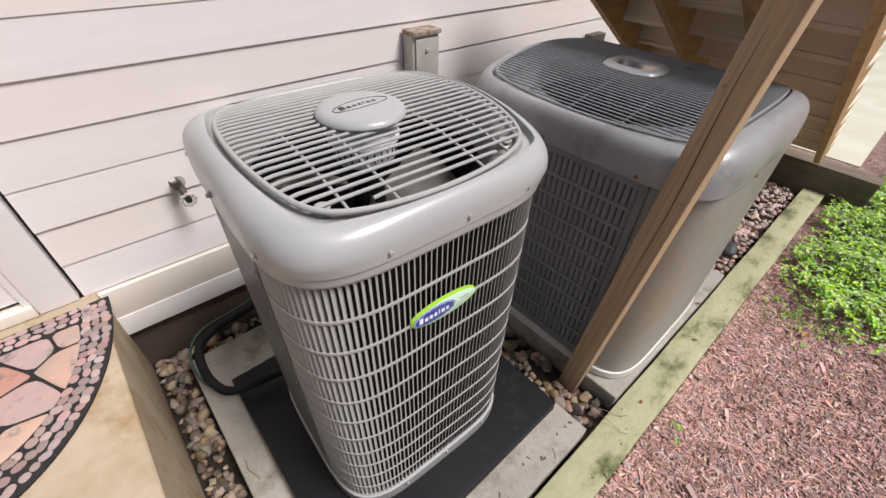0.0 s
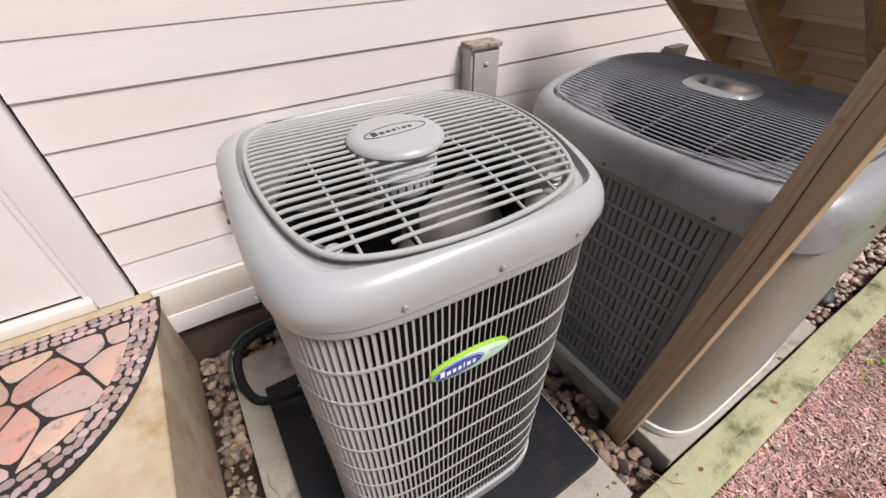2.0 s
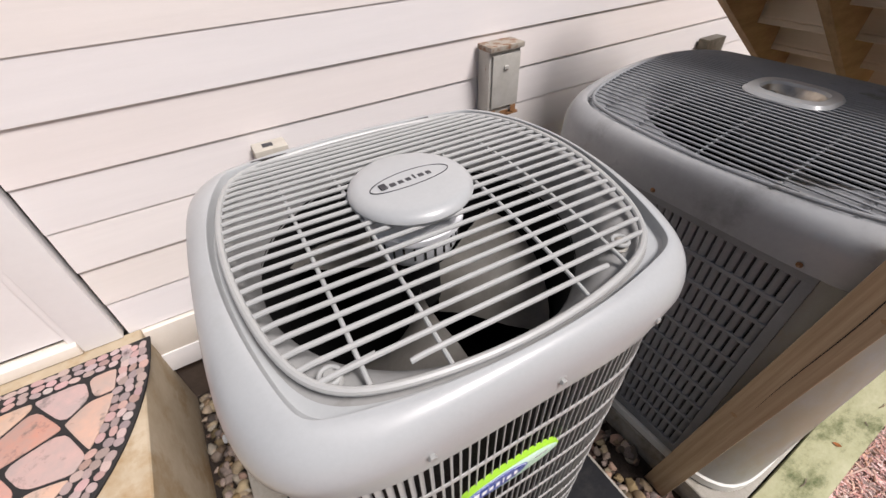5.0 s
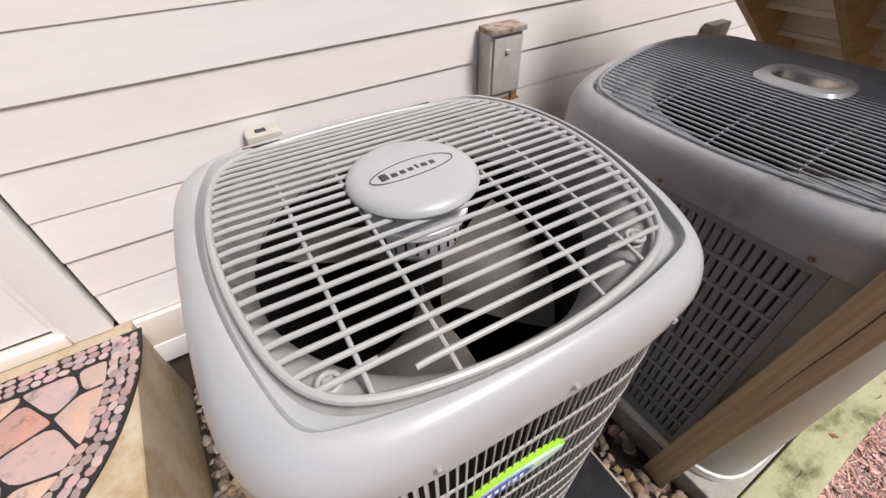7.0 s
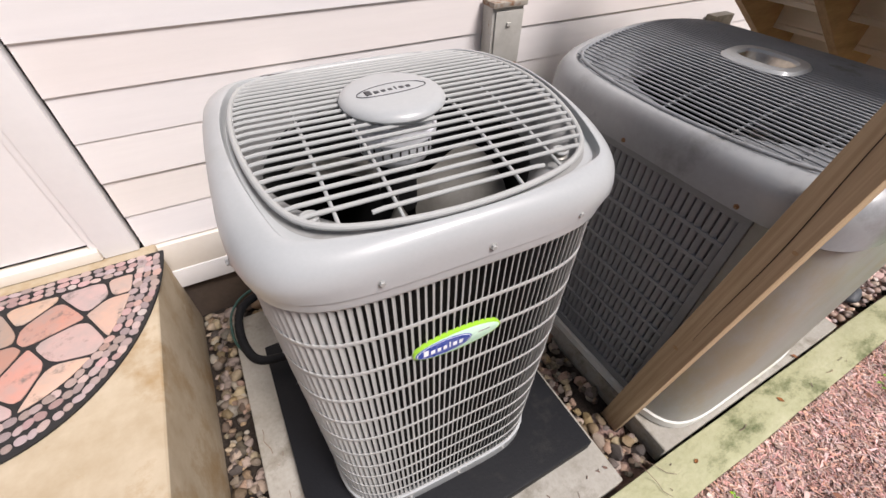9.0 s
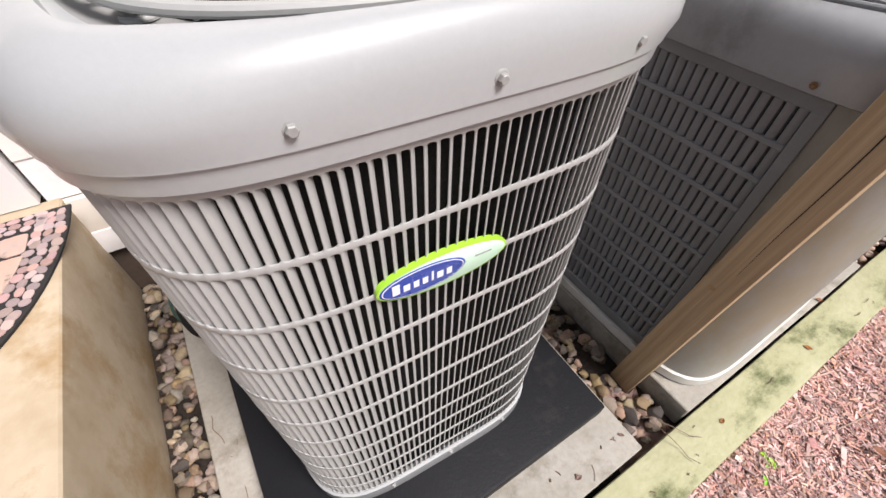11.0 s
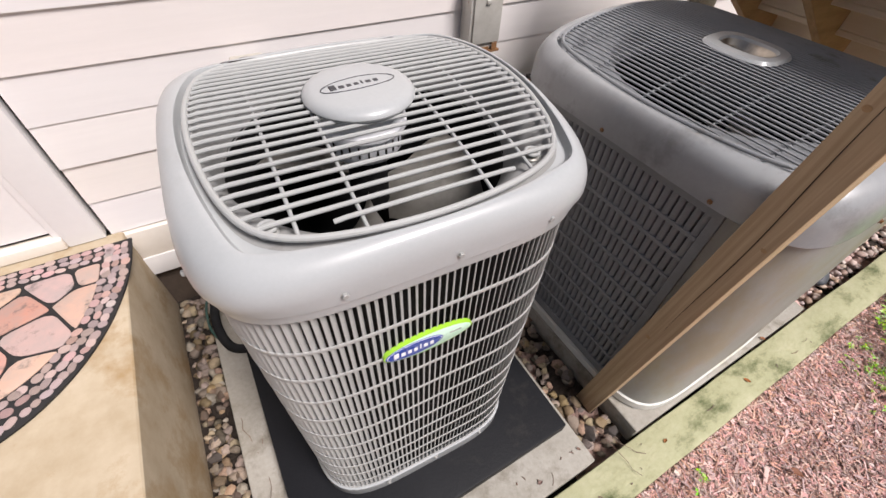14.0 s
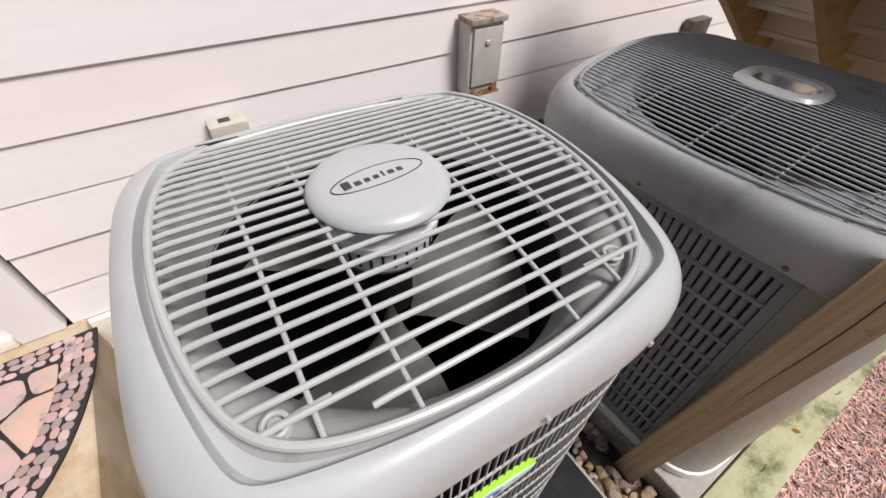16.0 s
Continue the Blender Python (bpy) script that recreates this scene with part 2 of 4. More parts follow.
def part(name, bm, material, parent, label="", smooth=True):
    ob = bm_obj(name, bm, material, smooth)
    ob.parent = parent
    return tagged(ob, label)


def solid(name, bm, material, label, category, m=None, kind="", group="", smooth=True):
    ob = bm_obj(name, bm, material, smooth)
    if m is not None:
        ob.matrix_basis = m
    return tagged(ob, label, category, group, kind)


def share(name, me, parent, m):
    ob = new(name, me)
    ob.parent = parent
    ob.matrix_basis = m
    return ob


def box(x0, x1, y0, y1, z0, z1, bev=0.0, seg=2, bm=None):
    own = bmesh.new()
    bmesh.ops.create_cube(own, size=1)
    for v in own.verts:
        v.co = Vector((x0 + (v.co.x + 0.5) * (x1 - x0), y0 + (v.co.y + 0.5) * (y1 - y0), z0 + (v.co.z + 0.5) * (z1 - z0)))
    if bev:
        bmesh.ops.bevel(own, geom=own.edges[:], offset=bev, segments=seg, affect="EDGES", profile=0.6)
    return join(bm, own)


def join(bm, own):
    if bm is None:
        return own
    tmp = bpy.data.meshes.new("tmp")
    own.to_mesh(tmp)
    own.free()
    bm.from_mesh(tmp)
    bpy.data.meshes.remove(tmp)
    return bm


def ring(a, b, p, z, n=96, cx=0.0, cy=0.0):
    """A closed superellipse of half sizes a, b; p = 2 is an ellipse, larger is squarer."""
    out = []
    for i in range(n):
        t = 2 * math.pi * i / n
        c, s = math.cos(t), math.sin(t)
        r = (abs(c) ** p + abs(s) ** p) ** (-1 / p)
        out.append((cx + a * r * c, cy + b * r * s, z))
    return out


def bowed(a, b, bow_x, bow_y, q, z, n=160, cx=0.0, cy=0.0):
    """A closed square of half sizes a, b whose sides bow outwards; q sets how tight its corners are."""
    def reach(c, s, half, bow, side):
        k = bow * (s / side) ** 2
        return half / c if k < 1e-9 else (-c + math.sqrt(c * c + 4 * k * half)) / (2 * k)
    out = []
    for i in range(n):
        t = 2 * math.pi * i / n
        c, s = math.cos(t), math.sin(t)
        r1 = reach(max(abs(c), 1e-6), s, a, bow_x, b - bow_y)
        r2 = reach(max(abs(s), 1e-6), c, b, bow_y, a - bow_x)
        r = (r1 ** -q + r2 ** -q) ** (-1 / q)
        out.append((cx + r * c, cy + r * s, z))
    return out


def loft(rings, closed=True, cap0=False, cap1=False, bm=None):
    own = bmesh.new()
    vs = [[own.verts.new(p) for p in r] for r in rings]
    n = len(rings[0])
    for a, b in zip(vs, vs[1:]):
        for i in range(n if closed else n - 1):
            j = (i + 1) % n
            own.faces.new((a[i], a[j], b[j], b[i]))
    if cap0:
        own.faces.new(vs[0][::-1])
    if cap1:
        own.faces.new(vs[-1])
    return join(bm, own)


def tube(pts, r, n=8, closed=False, bm=None, caps=True):
    """A round bar along a line of points."""
    pts = [Vector(p) for p in pts]
    rings, up = [], None
    m = len(pts)
    for i, p in enumerate(pts):
        if closed:
            d = pts[(i + 1) % m] - pts[i - 1]
        else:
            d = pts[min(i + 1, m - 1)] - pts[max(i - 1, 0)]
        d.normalize()
        if up is None:
            up = Vector((0, 0, 1)) if abs(d.z) < 0.9 else Vector((1, 0, 0))
        u = (up - d * up.dot(d)).normalized()
        w = d.cross(u)
        up = u
        rr = r(i / max(m - 1, 1)) if callable(r) else r
        rings.append([p + rr * (math.cos(2 * math.pi * k / n) * u + math.sin(2 * math.pi * k / n) * w) for k in range(n)])
    if closed:
        rings.append(rings[0])
        own = loft(rings)
        bmesh.ops.remove_doubles(own, verts=own.verts[:], dist=1e-6)
        bmesh.ops.recalc_face_normals(own, faces=own.faces[:])
        return join(bm, own)
    own = loft(rings, True, caps, caps)
    bmesh.ops.recalc_face_normals(own, faces=own.faces[:])
    return join(bm, own)


def disc(cx, cy, z, r, h, n=24, bev=0.3, bm=None):
    """A round plate with a softened upper edge, standing on z."""
    k = r * bev
    return loft([ring(r, r, 2, z, n, cx, cy), ring(r, r, 2, z + h - min(k, h * 0.6), n, cx, cy), ring(r - k * 0.35, r - k * 0.35, 2, z + h - min(k, h * 0.6) * 0.3, n, cx, cy),
                 ring(r - k, r - k, 2, z + h, n, cx, cy)], True, True, True, bm)


def hexbolt(r, h, n=6):
    """Bolt head on a flange, axis along z."""
    bm = disc(0, 0, 0, r * 1.6, h * 0.3, 20)
    return loft([ring(r, r, 2, h * 0.25, n), ring(r, r, 2, h * 0.85, n), ring(r * 0.8, r * 0.8, 2, h, n)], True, False, True, bm)


def mesh_of(name, bm, material, smooth=True):
    ob = bm_obj(name, bm, material, smooth)
    me = ob.data
    bpy.data.objects.remove(ob)
    return me


def raw(name, verts, faces, material, smooth=False):
    me = bpy.data.meshes.new(name)
    me.from_pydata(verts, [], faces)
    me.materials.append(material)
    if smooth:
        me.polygons.foreach_set("use_smooth", [True] * len(me.polygons))
    me.update()
    return new(name, me)


def pebble_mesh(seed, material, name="pebble"):
    rnd = random.Random(seed)
    bm = bmesh.new()
    bmesh.ops.create_icosphere(bm, subdivisions=2, radius=1)
    sx, sy, sz = rnd.uniform(0.8, 1.25), rnd.uniform(0.65, 0.95), rnd.uniform(0.45, 0.7)
    off = Vector((seed * 3.1, seed * 1.7, 0))
    for v in bm.verts:
        k = 1 + 0.5 * noise.noise(v.co * 1.2 + off) + 0.18 * noise.noise(v.co * 2.6 + off)
        v.co = Vector((v.co.x * sx, v.co.y * sy, v.co.z * sz)) * k
    return mesh_of(name, bm, material)


# ---------------------------------------------------------------- ground
BEAM_Y0, BEAM_Y1 = -0.865, -0.705
SLAB_Z, PAD_Z, STEP_Z = 0.15, 0.215, 0.60


def mulch_height(x, y):
    return 0.035 + 0.018 * noise.noise(Vector((x * 1.3, y * 1.3, 0))) + 0.008 * noise.noise(Vector((x * 6, y * 6, 3)))


def ground():
    xs = sorted({round(v, 4) for v in [-400, -60, -15, -6, -3, -2, -1.5] + list(np.arange(-1.2, 6.5, 0.07)) + [7, 8, 10, 14, 30, 90, 400]})
    ys = sorted({round(v, 4) for v in [-400, -90, -25, -10, -6, -5, -4.5, -4] + list(np.arange(-3.6, -0.75, 0.07)) + [-0.75, 1.3, 3, 8, 30, 100, 400]})
    vs = [(x, y, mulch_height(x, y) if (-1.3 < x < 6.6 and -3.7 < y < -0.72) else 0.02) for y in ys for x in xs]
    n = len(xs)
    fs = [(j * n + i, j * n + i + 1, (j + 1) * n + i + 1, (j + 1) * n + i) for j in range(len(ys) - 1) for i in range(n - 1)]
    ob = raw("ground", vs, fs, MULCHBED, True)
    tagged(ob, "reddish-brown mulch bed of damp shredded bark", "ground", kind="structure")
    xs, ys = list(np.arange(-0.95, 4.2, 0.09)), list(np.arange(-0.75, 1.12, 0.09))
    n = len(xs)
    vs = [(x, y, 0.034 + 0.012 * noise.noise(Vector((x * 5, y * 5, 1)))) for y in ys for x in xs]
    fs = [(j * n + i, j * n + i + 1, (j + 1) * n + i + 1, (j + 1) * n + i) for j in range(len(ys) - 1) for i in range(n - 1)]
    tagged(raw("gravel_bed", vs, fs, DIRT, True), "soil under the river gravel beside the house, darkened for its shade", "ground", kind="structure")


ground()

# ---------------------------------------------------------------- house wall
HOUSE = pose(-0.87, 1.05, 0, 0, 0, -1.5)  # local x along the wall, local y into the house
COURSE = 0.1755


def house():
    w = thing("wall_north", HOUSE, "white painted lap siding wall of a house above a shaded brown foundation", "wall", kind="structure")
    part("wall_core", box(-2.6, 6.5, 0.03, 0.25, 0.0, 4.2), DARKGAP, w)
    part("foundation", box(0.05, 6.5, 0.012, 0.03, 0.0, 0.36), FOUND, w, "brown foundation wall, darkened for the shade in the deep corner")
    bm = bmesh.new()
    prof = [(0.0135, 0.0), (0.0045, 0.0), (0.0115, COURSE + 0.004), (0.024, COURSE + 0.004)]
    L = 6.5
    a = [bm.verts.new((0, y, z)) for y, z in prof]
    b = [bm.verts.new((L, y, z)) for y, z in prof]
    for i in range(4):
        j = (i + 1) % 4
        bm.faces.new((a[i], b[i], b[j], a[j]))
    bm.faces.new(a)
    bm.faces.new(b[::-1])
    bmesh.ops.recalc_face_normals(bm, faces=bm.faces[:])
    me = mesh_of("siding_board", bm, SIDING, False)
    for k in range(20):
        share("siding_board", me, w, pose(0.012, -0.002 + 0.0015 * math.sin(k * 2.3), 0.585 + k * COURSE + 0.0035))
    part("skirt_board", box(0.03, 6.5, -0.02, 0.028, 0.422, 0.581, 0.003), SKIRT, w, "cream painted skirt board")
    part("lower_skirt_board", box(0.03, 6.5, -0.026, 0.028, 0.305, 0.4205, 0.003), TRIM, w, "white painted lower skirt board")
    # door
    d = thing("door_1", HOUSE, "plain white painted entrance door in white casing, closed", "door", kind="structure")
    part("casing", box(-0.135, 0.0, -0.028, 0.03, 0.604, 2.75, 0.004), TRIM, d, "white door casing")
    part("jamb", box(-0.165, -0.1375, -0.012, 0.029, 0.656, 2.72, 0.003), TRIM, d)
    part("door_leaf", box(-1.1, -0.167, 0.004, 0.028, 0.675, 2.7, 0.003), TRIM, d)
    part("threshold", box(-1.15, -0.138, -0.035, 0.028, 0.604, 0.655, 0.006), SKIRT, d, "cream timber threshold")


house()


def step():
    bm = box(-3.4, -0.812, -0.72, 1.045, -0.2, STEP_Z, 0.014, 3)
    solid("concrete_step", bm, STEP, "buff concrete doorstep with stained smooth faces", "step", kind="structure")


step()


def paving():
    # Stands for the bright ground beyond the stair.
    bm = box(5.0, 16.0, -0.95, 0.9, -0.1, 0.05, 0.01, 2)
    solid("pavement", bm, PATHWAY, "concrete path beyond the stair, sunlight painted into its pale colour", "path", kind="structure")


paving()


def edging():
    bm = box(-0.78, 3.93, BEAM_Y0, BEAM_Y1, -0.05, 0.115, 0.009, 2)
    bmesh.ops.subdivide_edges(bm, edges=[e for e in bm.edges if abs(e.verts[0].co.x - e.verts[1].co.x) > 2], cuts=40)
    for v in bm.verts:
        v.co.y += 0.006 * noise.noise(Vector((v.co.x * 2, v.co.z, 5)))
        v.co.z += 0.004 * noise.noise(Vector((v.co.x * 3, v.co.y, 9)))
    solid("edging_beam", bm, BEAM, "weathered timber edging beam with green moss beside the mulch", "beam")
    bm = box(3.93, 4.10, -1.12, 0.95, -0.02, 0.33, 0.012, 2)
    solid("sleeper_beam", bm, SLEEPER, "dark weathered timber sleeper across the foot of the stair", "beam")


edging()


# ---------------------------------------------------------------- pads
def slabs():
    for x0, x1, y0, y1 in ((-0.655, 0.585, -0.688, 0.83), (0.82, 2.15, -0.695, 0.80)):
        bm = box(x0, x1, y0, y1, 0.0, SLAB_Z, 0.010, 3)
        solid("concrete_pad", bm, SLAB, "grey weathered concrete equipment slab set in gravel", "slab", group="equipment slabs")
    bm = box(-0.53, 0.545, -0.53, 0.54, SLAB_Z, PAD_Z, 0.008, 2)
    p = thing("plastic_pad", pose(0, 0, 0), "black plastic equipment pad lying on the concrete slab", "pad")
    part("pad_body", bm, BLACKPAD, p)


slabs()


# ---------------------------------------------------------------- near unit
U1 = pose(0, 0, 0, 0, 0, -3)
A, P = 0.375, 4.6  # half width of the louvred cage and its squareness
RAILS = [1.272, 1.163, 1.055, 0.946, 0.84, 0.737, 0.64, 0.55, 0.46, 0.37]


def cage_point(t, a=A, p=P):
    c, s = math.cos(t), math.sin(t)
    r = (abs(c) ** p + abs(s) ** p) ** (-1 / p)
    return Vector((a * r * c, a * r * s, 0))


def even_angles(pitch, a=A, p=P):
    """Angles that step round the cage by equal lengths, with the outward normals."""
    n = 4000
    pts = [cage_point(2 * math.pi * i / n, a, p) for i in range(n + 1)]
    out, run, nxt = [], 0.0, 0.0
    for i in range(n):
        d = pts[i + 1] - pts[i]
        if run >= nxt:
            tan = d.normalized()
            out.append((pts[i], Vector((tan.y, -tan.x, 0)), tan))
            nxt += pitch
        run += d.length
    return out


def vault(y):
    """Rise of the near unit's top: a shallow vault across the wires."""
    return 0.036 * max(0.0, 1 - (y / 0.345) ** 2)


def near_unit():
    u = thing("air_conditioner", U1, "light grey louvred outdoor air conditioner standing on a black pad", "air conditioner", "outdoor units")
    base0 = PAD_Z + 0.004
    part("base_pan", loft([ring(A - 0.03, A - 0.03, P, base0), ring(A + 0.004, A + 0.004, P, base0 + 0.002), ring(A + 0.007, A + 0.007, P, base0 + 0.012), ring(A + 0.007, A + 0.007, P, 0.292),
                           ring(A + 0.001, A + 0.001, P, 0.297), ring(A - 0.012, A - 0.012, P, 0.297)], True, True), GREY, u)
    part("coil", loft([ring(A - 0.026, A - 0.026, P, 0.25), ring(A - 0.026, A - 0.026, P, 1.42)]), COIL, u, "finned coil behind the louvres, painted black for the shaded gaps")
    # louvres: curved vertical blades, each leaning the same way round
    bm = bmesh.new()
    prof = [(-0.0010, -0.0006), (0.0002, -0.0003), (0.0004, 0.0005), (-0.0006, 0.0020), (-0.0028, 0.0044), (-0.0062, 0.0072), (-0.0104, 0.0088), (-0.0108, 0.0081), (-0.0068, 0.0064), (-0.0034, 0.0038), (-0.0018, 0.0014)]
    lo = [bm.verts.new((o, t, 0.285)) for o, t in prof]
    hi = [bm.verts.new((o, t, 1.395)) for o, t in prof]
    for i in range(len(prof)):
        j = (i + 1) % len(prof)
        bm.faces.new((lo[i], lo[j], hi[j], hi[i]))
    bmesh.ops.recalc_face_normals(bm, faces=bm.faces[:])
    blade = mesh_of("louver_blade", bm, LOUVER)
    for p, nrm, tan in even_angles(0.0153):
        if p.x < -0.30 and p.y > -0.16 and p.y < 0.37:
            continue
        m = Matrix(((nrm.x, tan.x, 0, p.x), (nrm.y, tan.y, 0, p.y), (0, 0, 1, 0), (0, 0, 0, 1)))
        share("louver_blade", blade, u, m)
    # rails of the stamped sheet: their edges run up into the blades, so that the slots end round
    line = even_angles(0.0153 / 6)
    def edge(o, k):
        out = []
        for i, (q, nrm, tan) in enumerate(line):
            f = abs(((i / 6.0) % 1.0 - 0.52) * 2)
            out.append(q + nrm * o + Vector((0, 0, k * (0.0046 + 0.0040 * min(1.0, f) ** 4))))
        return out
    rail = mesh_of("louver_rail", loft([edge(-0.0016, -1), edge(0.0006, -1), edge(0.0012, -0.7), edge(0.0012, 0.7), edge(0.0006, 1), edge(-0.0016, 1)]), LOUVER)
    for z in RAILS + [1.381, 0.299]:
        share("louver_rail", rail, u, pose(0, 0, z))
    # plain service panel on the side away from the second unit
    pts = [q for q, n_, t_ in even_angles(0.01, A + 0.002) if q.x < -0.28 and -0.18 < q.y < 0.375]
    bm = loft([[(q.x, q.y, z) for q in pts] for z in (0.295, 0.6, 1.0, 1.39)], False)
    bmesh.ops.solidify(bm, geom=bm.faces[:], thickness=0.004)
    part("service_panel", bm, GREY, u, "plain grey service panel")
    # lid
    rs = [(0.370, 0.381, 1.386), (0.379, 0.390, 1.386), (0.3825, 0.394, 1.389), (0.384, 0.3955, 1.412), (0.387, 0.3986, 1.4135), (0.387, 0.3986, 1.417)]
    flat = [ring(ax, ay, 4.6, z, 256, 0, 0.010) for ax, ay, z in rs]
    outer = ring(0.3865, 0.3982, 5.2, 1.437, 256, 0.001, 0.010)
    rim = bowed(0.3535, 0.3590, 0.051, 0.040, 38, 1.4990, 256, 0.012, 0.003)
    for k in range(9):
        f = math.pi / 2 * k / 8
        w, h = (1 - math.cos(f)) ** 0.92, math.sin(f) ** 0.85
        flat.append([(o[0] + (e[0] - o[0]) * w, o[1] + (e[1] - o[1]) * w, o[2] + (e[2] - o[2]) * h) for o, e in zip(outer, rim)])
    for d, q, z in ((0.0014, 38, 1.4982), (0.0024, 38, 1.4955), (0.0034, 34, 1.4850), (0.0060, 26, 1.4800), (0.0120, 14, 1.4785)):
        flat.append(bowed(0.3535 - d, 0.3590 - d, 0.051, 0.040, q, z, 256, 0.012, 0.003))
    flat += [ring(0.328, 0.328, 2.9, 1.477, 256, 0.010), ring(0.322, 0.322, 2.6, 1.470, 256, 0.009), ring(0.316, 0.316, 2.3, 1.455, 256, 0.008), ring(0.309, 0.309, 2.1, 1.432, 256, 0.007), ring(0.304, 0.304, 2, 1.405, 256, 0.006)]
    rings = []
    for line in flat:
        k = min(1.0, max(0.0, (line[0][2] - 1.40) / 0.085))
        k = k * k * (3 - 2 * k)
        rings.append([(x, y, z + vault(y) * k) for x, y, z in line])
    lid = part("lid", loft(rings[:-5]), GREY, u, "glossy grey lid with rounded shoulders")
    # Inner rings split off; shade under the guard sits in their colour.
    part("fan_shroud", loft(rings[-6:]), SHROUD, lid, "dusty grey funnel under the guard, shade painted in")
    # Dark bars painted where gaps behind the guard ring lie in shade.
    for x0, x1 in ((-0.245, -0.165), (0.12, 0.20)):
        part("lid_slot", box(x0 + 0.012, x1 + 0.012, 0.338, 0.345, 1.496, 1.5005, 0.001, 1), DARKGAP, u, "dark bar standing for a shaded gap")
    # wire guard
    gx, ga, gb, bx, by = 0.012, 0.334, 0.342, 0.050, 0.042
    part("wire_guard", tube([(x, y, z + vault(y)) for x, y, z in bowed(ga, gb, bx, by, 12, 1.4965, 144, gx)], 0.0062, 10, True), GRILLE, u, "grey coated wire fan guard")
    for k in range(25):
        y = -0.303 + k * 0.0252
        half = min(ga - bx * (y / (gb - by)) ** 2, (ga - bx) * math.sqrt((gb - abs(y)) / by)) - 0.006 - 0.02 * max(0.0, abs(y) - 0.24) / 0.06
        x0, x1 = (-0.15, 0.18) if k == 0 else (gx - half, gx + half)
        z = 1.4995 + vault(y)
        part("guard_wire", tube([(x0, y, z - 0.002), (x0 + 0.02, y, z), (x1 - 0.02, y, z), (x1, y, z - 0.002)], 0.0042, 8), GRILLE, u)
    for x in (-0.205, -0.105, 0.12, 0.215):
        yy = gb - by * ((x - gx) / (ga - bx)) ** 2 - 0.004
        part("guard_stay", tube([(x, y, 1.4925 + vault(y)) for y in np.linspace(-yy - 0.001, yy, 15)], 0.0035, 8), GRILLE, u)
    for sx, sy in ((-1, -1), (1, -1), (-1, 1), (1, 1)):
        cx, cy = sx * 0.243, sy * 0.270
        bm = tube([(cx + 0.013 * math.cos(t), cy + 0.013 * math.sin(t), 1.5035) for t in np.linspace(0, 2 * math.pi, 17)[:-1]], 0.0035, 8, True)
        tube([(cx - sx * 0.013, cy, 1.5035), (cx - sx * 0.06, cy, 1.507)], 0.0035, 8, bm=bm)
        part("guard_eyelet", bm, GRILLE, u)
        bm = hexbolt(0.0098, 0.016)
        bm.transform(Matrix.Translation((cx, cy, 1.4905)))
        part("guard_bolt", bm, BOLT if sx > 0 else PAINTBOLT, u)
    # cap and motor
    cap = part("motor_cap", loft([ring(0.094, 0.094, 2, 1.541, 64), ring(0.107, 0.107, 2, 1.5375, 64), ring(0.1112, 0.1112, 2, 1.5385, 64), ring(0.1128, 0.1128, 2, 1.5425, 64), ring(0.1115, 0.1115, 2, 1.5475, 64), ring(0.1055, 0.1055, 2, 1.5535, 64), ring(0.0975, 0.0975, 2, 1.5575, 64), ring(0.091, 0.091, 2, 1.5595, 64),
                                  ring(0.05, 0.05, 2, 1.5635, 64), ring(0.002, 0.002, 2, 1.5648, 64)], True, True, True), GREY, u, "domed round motor cap")
    rot = Matrix.Translation((0, -0.019, 1.5645)) @ Matrix.Rotation(radians(4), 4, "Z") @ Matrix.Diagonal((0.94, 0.94, 1, 1))
    bm = tube([(0.082 * math.cos(t), 0.016 + 0.026 * math.sin(t), -0.0026 * (abs(math.cos(t)) ** 2)) for t in np.linspace(0, 2 * math.pi, 65)[:-1]], 0.0009, 6, True)
    bm.transform(rot)
    part("emblem_outline", bm, INK, cap, "dark printed oval")
    x = -0.063
    for wd, up in ((0.016, 0.018), (0.0145, 0.0105), (0.013, 0.0105), (0.013, 0.0105), (0.0075, 0.015), (0.0145, 0.0105), (0.0125, 0.0105)):
        bm = box(x, x + wd - 0.003, 0.007, 0.007 + up, -0.0022, 0.0006, 0.0004, 1)
        bm.transform(rot)
        part("emblem_bar", bm, INK, cap)
        x += wd + 0.0028
    bm = loft([ring(0.030, 0.030, 2, 1.405, 40), ring(0.060, 0.060, 2, 1.409, 40), ring(0.076, 0.076, 2, 1.418, 40), ring(0.083, 0.083, 2, 1.432, 40), ring(0.086, 0.086, 2, 1.474, 40), ring(0.094, 0.094, 2, 1.478, 40), ring(0.094, 0.094, 2, 1.489, 40), ring(0.088, 0.088, 2, 1.493, 40),
               ring(0.086, 0.086, 2, 1.522, 40), ring(0.07, 0.07, 2, 1.530, 40), ring(0.02, 0.02, 2, 1.5405, 40)], True, True, True)
    mo = part("fan_motor", bm, MOTOR, u, "pale fan motor with vent slots")
    # Vent openings as dark bars: the shade inside is their colour.
    slot = mesh_of("vent_slot", box(-0.0020, 0.0020, -0.002, 0.002, 1.440, 1.468, 0.001, 1), DARKGAP)
    for k in range(28):
        t = 2 * math.pi * k / 28
        share("vent_slot", slot, mo, pose(0.0852 * math.cos(t), 0.0852 * math.sin(t), 0, 0, 0, math.degrees(t) + 90))
    # Hub takes the same painted shade, so it sinks into the well.
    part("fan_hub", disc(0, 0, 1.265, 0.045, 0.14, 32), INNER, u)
    for k in range(3):
        t0 = radians(-8 + 120 * k)
        rows = []
        for i in range(9):
            r = 0.04 + 0.25 * i / 8
            half = 0.24 + 0.34 * math.sin(min(1, i / 6) * math.pi / 2)
